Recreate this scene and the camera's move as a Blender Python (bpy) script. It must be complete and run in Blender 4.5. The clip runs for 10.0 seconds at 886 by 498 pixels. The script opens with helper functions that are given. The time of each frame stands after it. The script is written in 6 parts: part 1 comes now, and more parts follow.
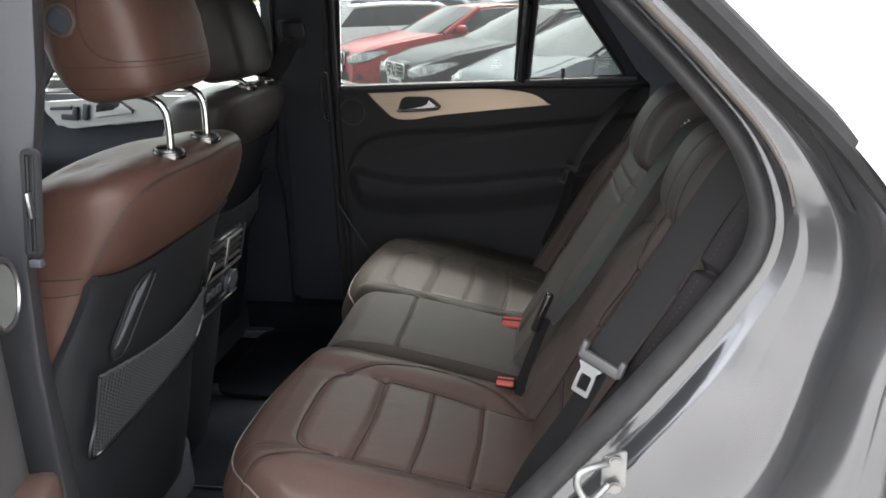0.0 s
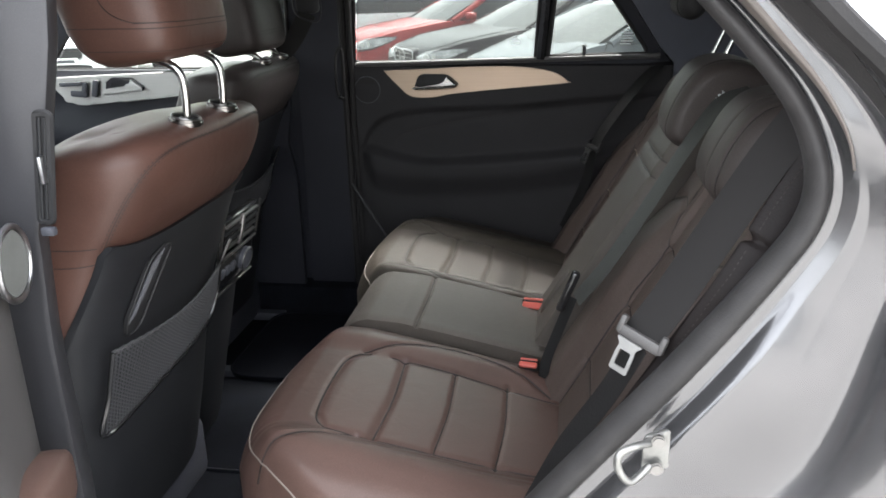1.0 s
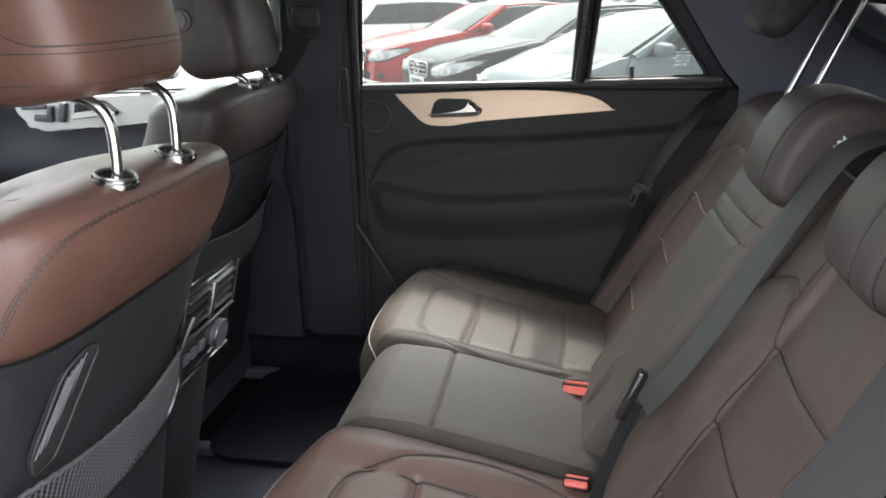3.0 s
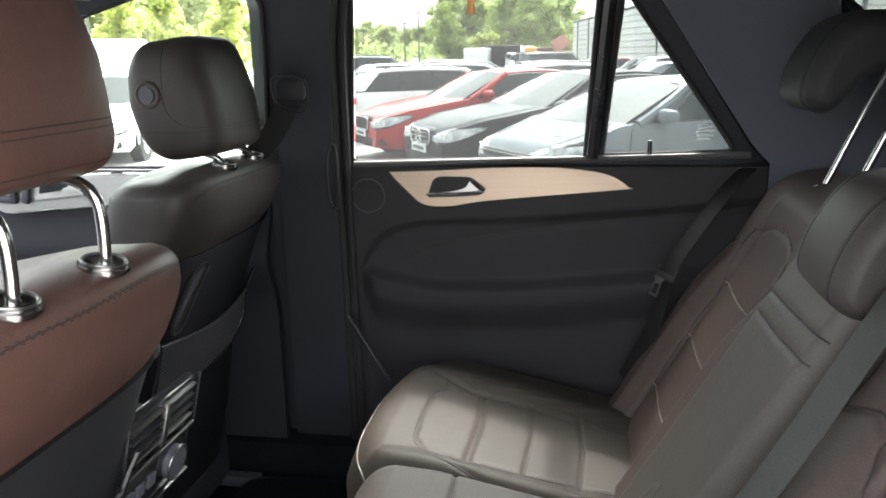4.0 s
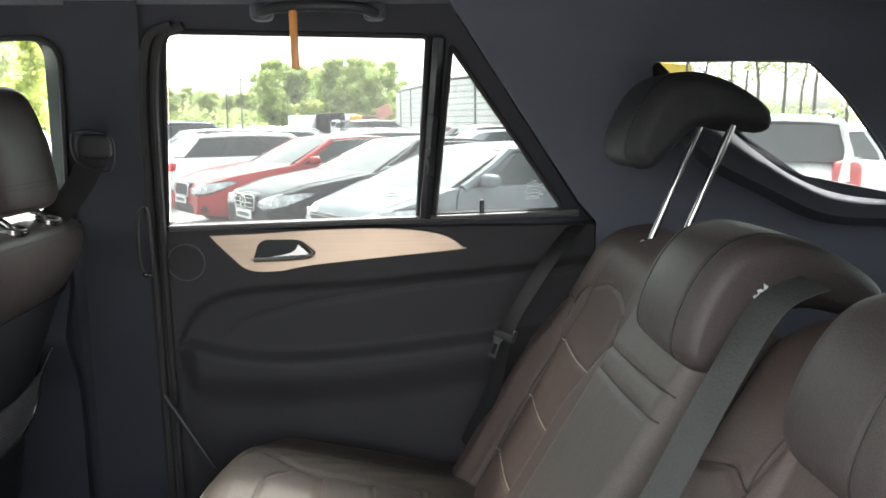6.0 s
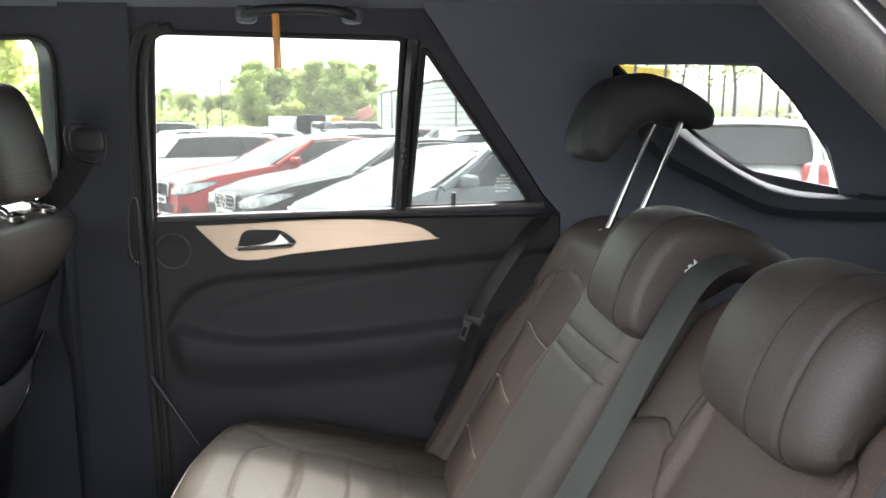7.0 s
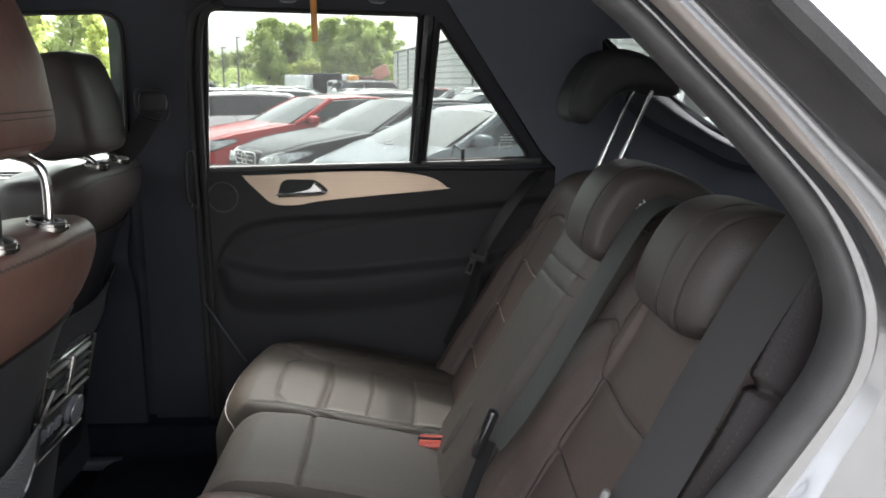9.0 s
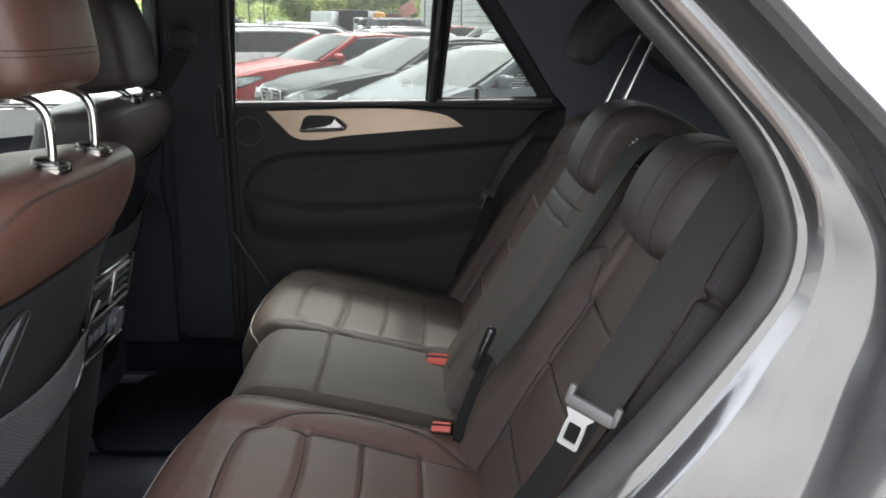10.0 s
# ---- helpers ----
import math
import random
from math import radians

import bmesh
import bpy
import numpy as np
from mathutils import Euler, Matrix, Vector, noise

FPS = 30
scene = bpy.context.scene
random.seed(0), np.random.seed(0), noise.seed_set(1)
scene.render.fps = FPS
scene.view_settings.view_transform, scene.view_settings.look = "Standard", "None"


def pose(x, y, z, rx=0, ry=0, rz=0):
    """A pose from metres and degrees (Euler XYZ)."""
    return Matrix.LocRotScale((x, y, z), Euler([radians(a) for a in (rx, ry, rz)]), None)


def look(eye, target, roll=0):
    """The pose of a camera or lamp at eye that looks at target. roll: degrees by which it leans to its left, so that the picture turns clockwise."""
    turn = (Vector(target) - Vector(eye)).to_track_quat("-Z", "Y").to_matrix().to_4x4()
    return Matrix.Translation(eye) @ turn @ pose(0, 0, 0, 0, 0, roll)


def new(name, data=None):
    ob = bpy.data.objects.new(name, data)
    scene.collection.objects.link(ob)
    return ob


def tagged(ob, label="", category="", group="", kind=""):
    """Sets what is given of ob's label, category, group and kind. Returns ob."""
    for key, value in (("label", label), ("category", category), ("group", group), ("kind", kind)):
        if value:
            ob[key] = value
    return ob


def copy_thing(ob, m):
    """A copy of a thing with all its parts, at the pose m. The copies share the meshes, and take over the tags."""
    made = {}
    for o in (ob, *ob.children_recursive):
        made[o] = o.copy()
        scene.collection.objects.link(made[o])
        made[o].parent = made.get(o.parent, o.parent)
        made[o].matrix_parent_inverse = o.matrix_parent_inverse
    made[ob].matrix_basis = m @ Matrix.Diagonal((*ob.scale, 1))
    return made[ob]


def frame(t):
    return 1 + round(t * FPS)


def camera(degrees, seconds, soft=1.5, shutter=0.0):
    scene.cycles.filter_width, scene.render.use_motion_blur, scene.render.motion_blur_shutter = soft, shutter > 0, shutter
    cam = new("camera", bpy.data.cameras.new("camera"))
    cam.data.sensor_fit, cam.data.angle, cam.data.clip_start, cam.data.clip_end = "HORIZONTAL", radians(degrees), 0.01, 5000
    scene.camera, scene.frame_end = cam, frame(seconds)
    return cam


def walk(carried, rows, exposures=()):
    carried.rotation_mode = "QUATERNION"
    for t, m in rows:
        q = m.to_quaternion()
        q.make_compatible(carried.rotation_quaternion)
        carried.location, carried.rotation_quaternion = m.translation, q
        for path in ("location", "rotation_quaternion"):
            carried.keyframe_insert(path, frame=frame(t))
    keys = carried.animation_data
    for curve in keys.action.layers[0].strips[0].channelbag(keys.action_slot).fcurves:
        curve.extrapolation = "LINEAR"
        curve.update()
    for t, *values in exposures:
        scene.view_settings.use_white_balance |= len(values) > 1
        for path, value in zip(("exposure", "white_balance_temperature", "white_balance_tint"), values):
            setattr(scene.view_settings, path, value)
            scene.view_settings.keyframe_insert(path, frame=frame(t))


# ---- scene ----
cam = camera(58.7, 10.0, soft=1.7)
PATH = [
    (0, (0.341, 0.078, 1.46), (0.054, 1.954, 0.829), -1.4),
    (0.5, (0.337, 0.095, 1.449), (0.046, 1.962, 0.791), -1.2),
    (1, (0.302, 0.112, 1.42), (0.002, 1.978, 0.765), -1.2),
    (1.5, (0.269, 0.168, 1.409), (-0.044, 2.031, 0.752), -1.2),
    (2, (0.253, 0.267, 1.401), (-0.068, 2.131, 0.751), -1.1),
    (2.2, (0.25, 0.307, 1.404), (-0.073, 2.173, 0.759), -1.1),
    (3.3, (0.218, 0.54, 1.417), (-0.119, 2.414, 0.804), -1.0),
    (3.5, (0.213, 0.587, 1.418), (-0.128, 2.472, 0.842), -1.1),
    (4, (0.2, 0.684, 1.418), (-0.145, 2.595, 0.94), -1.3),
    (4.5, (0.182, 0.743, 1.422), (-0.134, 2.669, 0.987), -1.5),
    (5, (0.182, 0.773, 1.435), (0.074, 2.73, 1.037), -0.7),
    (5.5, (0.182, 0.783, 1.416), (0.203, 2.755, 1.082), -0.5),
    (7, (0.198, 0.652, 1.386), (0.33, 2.623, 1.069), -0.2),
    (7.5, (0.195, 0.585, 1.386), (0.326, 2.556, 1.07), -0.0),
    (8, (0.195, 0.519, 1.383), (0.315, 2.491, 1.067), -0.0),
    (8.5, (0.197, 0.438, 1.392), (0.305, 2.405, 1.047), -0.0),
    (9, (0.191, 0.347, 1.402), (0.284, 2.301, 0.987), 0.2),
    (9.5, (0.198, 0.271, 1.402), (0.263, 2.224, 0.975), 0.3),
    (10, (0.218, 0.226, 1.409), (0.251, 2.146, 0.85), 0.9),
]
walk(cam, [(t, look(eye, target, roll)) for t, eye, target, roll in PATH], [(0, 3.74), (2, 4.38), (3.5, 4.58), (4.5, 4.44), (5.5, 4.62), (7.0, 4.86), (7.5, 4.82), (8.5, 4.55), (9, 3.98), (10, 3.86)])

# ---- world and sun: bright hazy day ----
SUN_FROM = Vector((0.10, 0.72, 1.0)).normalized()
world = bpy.data.worlds.new("world")
scene.world = world
world.use_nodes = True
wn, wl = world.node_tree.nodes, world.node_tree.links
sky = wn.new("ShaderNodeTexSky")
sky.sky_type, sky.sun_disc = "NISHITA", False
sky.sun_elevation = math.asin(SUN_FROM.z)
sky.sun_rotation = math.atan2(SUN_FROM.x, SUN_FROM.y)
sky.dust_density, sky.air_density, sky.ozone_density = 6.0, 1.0, 1.0
haze = wn.new("ShaderNodeHueSaturation")
haze.inputs["Saturation"].default_value = 0.2
back = wn["Background"]
back.inputs["Strength"].default_value = 0.15
wl.new(sky.outputs[0], haze.inputs["Color"])
wl.new(haze.outputs[0], back.inputs["Color"])
sun = new("sun", bpy.data.lights.new("sun", "SUN"))
sun.data.energy, sun.data.angle, sun.data.color = 0.16, radians(1.2), (1.0, 0.96, 0.89)
sun.matrix_world = look((0, 0, 30), Vector((0, 0, 30)) - SUN_FROM)

from mathutils.bvhtree import BVHTree

# ---- materials ----
def mat(name, base, rough=0.5, metal=0.0, var=0.2, scale=6.0, grain=0.15, gscale=300.0, bump=0.15, cells=False,
        coat=0.0, sheen=0.0, spec=0.5, base2=None, stretch=None, per_piece=0.0, crease=0.0):
    m = bpy.data.materials.new(name)
    m.use_nodes = True
    n, l = m.node_tree.nodes, m.node_tree.links
    p = n["Principled BSDF"]
    co = n.new("ShaderNodeTexCoord")
    src = co.outputs["Object"]
    if stretch:
        mp = n.new("ShaderNodeMapping")
        mp.inputs["Scale"].default_value = stretch
        l.new(src, mp.inputs["Vector"])
        src = mp.outputs[0]
    big = n.new("ShaderNodeTexNoise")
    big.inputs["Scale"].default_value, big.inputs["Detail"].default_value = scale, 5
    l.new(src, big.inputs["Vector"])
    fine = n.new("ShaderNodeTexVoronoi" if cells else "ShaderNodeTexNoise")
    fine.inputs["Scale"].default_value = gscale
    l.new(src, fine.inputs["Vector"])
    fo = fine.outputs["Distance"] if cells else fine.outputs[0]
    c = Vector(base)
    lo = n.new("ShaderNodeMix")
    lo.data_type = "RGBA"
    second = Vector(base2) if base2 else c * (1 - var)
    lo.inputs["A"].default_value = (*(second), 1)
    lo.inputs["B"].default_value = (*(c * (1 + var * 0.5)), 1)
    ramp = n.new("ShaderNodeMapRange")
    ramp.inputs["From Min"].default_value, ramp.inputs["From Max"].default_value = 0.3, 0.7
    l.new(big.outputs[0], ramp.inputs["Value"])
    l.new(ramp.outputs[0], lo.inputs["Factor"])
    mul = n.new("ShaderNodeMix")
    mul.data_type, mul.blend_type = "RGBA", "MULTIPLY"
    mul.inputs["Factor"].default_value = grain
    l.new(lo.outputs["Result"], mul.inputs["A"])
    l.new(fo, mul.inputs["B"])
    out = mul.outputs["Result"]
    if per_piece:
        info, hs, mr = n.new("ShaderNodeObjectInfo"), n.new("ShaderNodeHueSaturation"), n.new("ShaderNodeMapRange")
        mr.inputs["To Min"].default_value, mr.inputs["To Max"].default_value = 1 - per_piece, 1 + per_piece
        l.new(info.outputs["Random"], mr.inputs["Value"])
        l.new(mr.outputs[0], hs.inputs["Value"])
        l.new(out, hs.inputs["Color"])
        out = hs.outputs[0]
    l.new(out, p.inputs["Base Color"])
    rr = n.new("ShaderNodeMapRange")
    rr.inputs["To Min"].default_value, rr.inputs["To Max"].default_value = max(0.02, rough * 0.85), min(1, rough * 1.15)
    l.new(big.outputs[0], rr.inputs["Value"])
    l.new(rr.outputs[0], p.inputs["Roughness"])
    p.inputs["Metallic"].default_value = metal
    p.inputs["Specular IOR Level"].default_value = spec
    p.inputs["Coat Weight"].default_value = coat
    p.inputs["Coat Roughness"].default_value = 0.06
    if sheen:
        p.inputs["Sheen Weight"].default_value = sheen
    if bump:
        b = n.new("ShaderNodeBump")
        b.inputs["Strength"].default_value = bump
        b.inputs["Distance"].default_value = 0.6 / gscale
        l.new(fo, b.inputs["Height"])
        last = b.outputs[0]
        if crease:
            fold, b2 = n.new("ShaderNodeTexNoise"), n.new("ShaderNodeBump")
            fold.inputs["Scale"].default_value, fold.inputs["Detail"].default_value = 16.0, 4
            fold.inputs["Distortion"].default_value = 1.2
            l.new(src, fold.inputs["Vector"])
            b2.inputs["Strength"].default_value, b2.inputs["Distance"].default_value = crease, 0.004
            l.new(fold.outputs[0], b2.inputs["Height"])
            l.new(last, b2.inputs["Normal"])
            last = b2.outputs[0]
        l.new(last, p.inputs["Normal"])
    return m


def glass_mat(name, tint=(0.41, 0.435, 0.425), ior=1.22, dust=0.0):
    m = bpy.data.materials.new(name)
    m.use_nodes = True
    n, l = m.node_tree.nodes, m.node_tree.links
    n.remove(n["Principled BSDF"])
    tr, gl, mx, fr = (n.new(k) for k in ("ShaderNodeBsdfTransparent", "ShaderNodeBsdfGlossy", "ShaderNodeMixShader", "ShaderNodeFresnel"))
    tr.inputs["Color"].default_value = (*tint, 1)
    gl.inputs["Roughness"].default_value = 0.01
    fr.inputs["IOR"].default_value = ior
    l.new(fr.outputs[0], mx.inputs[0])
    l.new(tr.outputs[0], mx.inputs[1])
    l.new(gl.outputs[0], mx.inputs[2])
    last = mx.outputs[0]
    if dust:
        film, cover = n.new("ShaderNodeBsdfTranslucent"), n.new("ShaderNodeMixShader")
        co, nz, mr = n.new("ShaderNodeTexCoord"), n.new("ShaderNodeTexNoise"), n.new("ShaderNodeMapRange")
        nz.inputs["Scale"].default_value, nz.inputs["Detail"].default_value = 5.0, 8
        mr.inputs["To Min"].default_value, mr.inputs["To Max"].default_value = dust * 0.7, dust * 1.3
        l.new(co.outputs["Object"], nz.inputs["Vector"])
        l.new(nz.outputs[0], mr.inputs["Value"])
        l.new(mr.outputs[0], cover.inputs[0])
        l.new(last, cover.inputs[1])
        l.new(film.outputs[0], cover.inputs[2])
        last = cover.outputs[0]
    l.new(last, n["Material Output"].inputs["Surface"])
    return m


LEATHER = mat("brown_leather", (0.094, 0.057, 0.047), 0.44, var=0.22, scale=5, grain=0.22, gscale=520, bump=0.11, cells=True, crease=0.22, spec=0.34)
# The brown leather darkened for the rear backrests, their shade put into the colour.
LEATHER_SHADED = mat("shaded_brown_leather", (0.076, 0.056, 0.048), 0.56, var=0.2, scale=5, grain=0.3, gscale=420, bump=0.18, cells=True, spec=0.22, crease=0.2)
# Far cushion's brown leather, with the light's olive cast put into its colour.
LEATHER_LIGHT_CAST = mat("light_cast_brown_leather", (0.043, 0.035, 0.026), 0.56, var=0.2, scale=5, grain=0.35, gscale=420, bump=0.18, cells=True, spec=0.3, crease=0.22)
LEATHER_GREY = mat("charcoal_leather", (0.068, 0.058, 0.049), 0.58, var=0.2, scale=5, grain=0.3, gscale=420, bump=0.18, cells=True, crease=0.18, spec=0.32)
# Raised far headrest only: its backlit shade is put into the leather's colour.
LEATHER_BACKLIT = mat("backlit_shade_leather", (0.028, 0.028, 0.029), 0.55, var=0.2, scale=6, grain=0.3, gscale=420, bump=0.18, cells=True, spec=0.2, crease=0.15)
# Seat leather for the side bolster, shade beside the seal put into its colour.
LEATHER_BOLSTER_SHADE = mat("shaded_bolster_leather", (0.009, 0.0066, 0.0064), 0.5, var=0.25, scale=9, grain=0.35, gscale=420, bump=0.2, cells=True, spec=0.12)
LEATHER_HEAD = mat("dark_headrest_leather", (0.042, 0.034, 0.031), 0.52, var=0.2, scale=5, grain=0.3, gscale=420, bump=0.18, cells=True, spec=0.3, crease=0.2)
# Two tones of one front-seat leather: driver's lit, passenger's darkened for shade.
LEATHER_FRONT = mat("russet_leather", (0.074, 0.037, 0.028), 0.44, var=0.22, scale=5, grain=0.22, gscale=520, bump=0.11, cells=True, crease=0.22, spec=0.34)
LEATHER_PASSENGER_SHADE = mat("shaded_passenger_leather", (0.036, 0.029, 0.027), 0.48, var=0.22, scale=5, grain=0.22, gscale=520, bump=0.11, cells=True, crease=0.22, spec=0.3)
# Pale line colour paints the highlight along the far backrest's crease edges.
SEAM_HIGHLIGHT = mat("pale_seam_highlight", (0.27, 0.225, 0.18), 0.6, var=0.2, gscale=900)
THREAD = mat("seam_thread", (0.014, 0.010, 0.009), 0.7, var=0.2, gscale=900)
PIPING = mat("light_piping", (0.22, 0.195, 0.17), 0.5, var=0.2, gscale=700)
DOORPANEL = mat("soft_black_door_panel", (0.022, 0.0210, 0.0226), 0.70, var=0.2, scale=6, grain=0.3, gscale=700, bump=0.12, cells=True, spec=0.28)
SHELL = mat("seat_shell_black", (0.014, 0.0148, 0.017), 0.52, var=0.2, scale=6, grain=0.3, gscale=700, bump=0.12, cells=True, spec=0.35)
DOORSKIN = mat("black_door_skin", (0.022, 0.023, 0.030), 0.62, var=0.15, scale=6, grain=0.3, gscale=700, bump=0.12, cells=True, spec=0.25)
PLASTIC = mat("black_plastic", (0.060, 0.063, 0.076), 0.5, var=0.2, scale=8, grain=0.3, gscale=700, bump=0.12, cells=True)
PLASTIC_GREY = mat("grey_plastic", (0.066, 0.063, 0.062), 0.5, var=0.15, scale=8, grain=0.3, gscale=700, bump=0.12, cells=True)
PLASTIC_GLOSS = mat("gloss_black", (0.015, 0.015, 0.016), 0.15, var=0.2, bump=0)
FABRIC = mat("dark_headliner_cloth", (0.082, 0.087, 0.110), 0.92, var=0.15, scale=3, grain=0.35, gscale=900, bump=0.2, sheen=0.2)
CARPET = mat("black_carpet", (0.013, 0.0145, 0.019), 0.95, var=0.35, scale=12, grain=0.6, gscale=500, bump=0.6, spec=0.06)
WEB = mat("seat_belt_webbing", (0.017, 0.0162, 0.0160), 0.78, spec=0.12, var=0.12, scale=10, grain=0.2, gscale=420, bump=0.14, stretch=(1, 3, 1))
WEB_OLIVE = mat("grey_green_webbing", (0.042, 0.044, 0.040), 0.6, var=0.12, scale=10, grain=0.3, gscale=260, bump=0.35, spec=0.3)
SEAL = mat("dark_grey_seal_rubber", (0.029, 0.0275, 0.0275), 0.64, var=0.3, scale=20, gscale=420, bump=0.3, spec=0.32)
FRAME_TRIM = mat("grey_frame_trim", (0.130, 0.114, 0.103), 0.5, var=0.2, scale=14, gscale=420, bump=0.15, spec=0.4)
RUBBER = mat("black_rubber", (0.020, 0.019, 0.019), 0.72, var=0.3, scale=20, gscale=420, bump=0.3, spec=0.25)
# The seats' warm reflection is put into this aluminium's colour.
ALU = mat("brushed_aluminium", (0.30, 0.228, 0.170), 0.38, metal=0.9, var=0.06, scale=30, grain=0.12, gscale=120, bump=0.12, stretch=(0.05, 1, 9))
DARK_CHROME = mat("dark_chrome", (0.26, 0.25, 0.24), 0.22, metal=1.0, var=0.1, bump=0)
# Belt webbing again, darkened for the stretches that hang in shade.
WEB_SHADED = mat("shaded_belt_webbing", (0.011, 0.0108, 0.011), 0.75, spec=0.2, var=0.12, scale=10, grain=0.3, gscale=260, bump=0.3)
DARK_SATIN = mat("dark_satin_metal", (0.26, 0.255, 0.25), 0.32, metal=1.0, var=0.1, gscale=300, bump=0.05)
CHROME = mat("chrome", (0.58, 0.57, 0.55), 0.17, metal=1.0, var=0.05, bump=0)
SATIN = mat("satin_metal", (0.55, 0.55, 0.56), 0.3, metal=1.0, var=0.1, gscale=300, bump=0.05)
BARE_STEEL = mat("bright_bare_steel", (0.45, 0.45, 0.44), 0.36, metal=0.8, var=0.08, bump=0)
ZINC = mat("pale_plated_steel", (0.27, 0.27, 0.26), 0.38, metal=0.8, var=0.2, scale=40, gscale=200, bump=0.1)
SKY_GLASS = mat("mirror_tinted_glass", (0.52, 0.53, 0.54), 0.10, metal=0.9, var=0.06, bump=0)
SILVER = mat("silver_car_paint", (0.122, 0.122, 0.126), 0.23, metal=0.75, var=0.14, scale=7, grain=0.04, gscale=2500, bump=0.02, coat=0.5)
RED_PLASTIC = mat("red_release_button", (0.50, 0.085, 0.06), 0.42, var=0.15, scale=30, bump=0.05)
AMBER = mat("amber_wood_tag", (0.52, 0.22, 0.045), 0.4, var=0.35, scale=30, gscale=300, bump=0.1, stretch=(4, 4, 0.5))
NET = mat("black_net_cord", (0.060, 0.060, 0.064), 0.65, var=0.2, gscale=800)
PILLAR_GREY = mat("light_grey_pillar_plastic", (0.038, 0.038, 0.042), 0.5, var=0.12, scale=8, grain=0.3, gscale=700, bump=0.12, cells=True)
BLACK_HOLE = mat("black_recess", (0.006, 0.006, 0.007), 0.7, var=0.1, bump=0)
GLASS = glass_mat("dusty_window_glass", dust=0.006)
CLEAR = glass_mat("clear_front_glass", (0.68, 0.71, 0.69), dust=0.003)
# Same aluminium as ALU, paled to stand for window light on the front door.
ALU_FRONT = mat("window_lit_aluminium", (0.58, 0.58, 0.55), 0.40, metal=0.75, var=0.06, scale=30, grain=0.12, gscale=120, bump=0.1, stretch=(0.05, 1, 9))
SPEAKER = mat("grey_speaker_mesh", (0.17, 0.175, 0.165), 0.6, var=0.15, scale=20, grain=0.5, gscale=900, bump=0.4, cells=True)
VISOR = mat("pale_visor_cloth", (0.34, 0.33, 0.31), 0.8, var=0.1, scale=5, grain=0.2, gscale=600, bump=0.1)
LEDGE = mat("matt_grey_ledge", (0.050, 0.053, 0.062), 0.85, var=0.15, scale=8, grain=0.3, gscale=700, bump=0.12, cells=True, spec=0.15)
MARK = mat("pale_print", (0.55, 0.58, 0.58), 0.6, var=0.1, bump=0)
ASPHALT = mat("pale_worn_asphalt", (0.32, 0.316, 0.305), 0.9, var=0.3, scale=0.6, grain=0.4, gscale=60, bump=0.4)


# ---- builders ----
ORIGIN = {}


def thing(name, loc, label, category, group="", kind=""):
    ob = new(name)
    ob.location = loc
    ORIGIN[ob] = Vector(loc)
    return tagged(ob, label, category, group, kind)


def finish(bm, name, material, smooth=True):
    bmesh.ops.recalc_face_normals(bm, faces=bm.faces)
    me = bpy.data.meshes.new(name)
    if smooth:
        for f in bm.faces:
            f.smooth = True
    bm.to_mesh(me)
    bm.free()
    me.materials.append(material)
    if smooth:
        me.set_sharp_from_angle(angle=radians(42))
    return me


def part(name, bm, material, parent, label="", smooth=True):
    """One mesh part, given in the coordinates of the place, under a thing or a part."""
    o = ORIGIN[parent]
    bmesh.ops.translate(bm, vec=-o, verts=bm.verts)
    ob = new(name, finish(bm, name, material, smooth))
    ob.parent = parent
    ORIGIN[ob] = o
    if label:
        ob["label"] = label
    return ob


def solo(name, bm, material, label, category, group="", kind="", smooth=True):
    """A thing that is one mesh."""
    ob = new(name, finish(bm, name, material, smooth))
    ORIGIN[ob] = Vector((0, 0, 0))
    return tagged(ob, label, category, group, kind)


def box(c, size, bevel=0.004, turn=None, seg=2, bm=None):
    bm = bm or bmesh.new()
    m = Matrix.Translation(c) @ (turn.to_4x4() if turn else Matrix()) @ Matrix.Diagonal((*size, 1))
    vs = bmesh.ops.create_cube(bm, size=1, matrix=m)["verts"]
    if bevel:
        es = list({e for v in vs for e in v.link_edges})
        bmesh.ops.bevel(bm, geom=es, offset=min(bevel, min(size) * 0.45), segments=seg, affect="EDGES", profile=0.5)
    return bm


def smooth_line(pts, n=8, closed=False):
    """Catmull-Rom through the points."""
    p = [Vector(q) for q in pts]
    out = []
    k = len(p)
    for i in range(k if closed else k - 1):
        a, b, c, d = (p[(i - 1) % k] if closed or i else p[0]), p[i], p[(i + 1) % k], (p[(i + 2) % k] if closed or i + 2 < k else p[-1])
        for j in range(n):
            t = j / n
            out.append(0.5 * (2 * b + (c - a) * t + (2 * a - 5 * b + 4 * c - d) * t * t + (3 * b - a - 3 * c + d) * t ** 3))
    if not closed:
        out.append(p[-1])
    return out


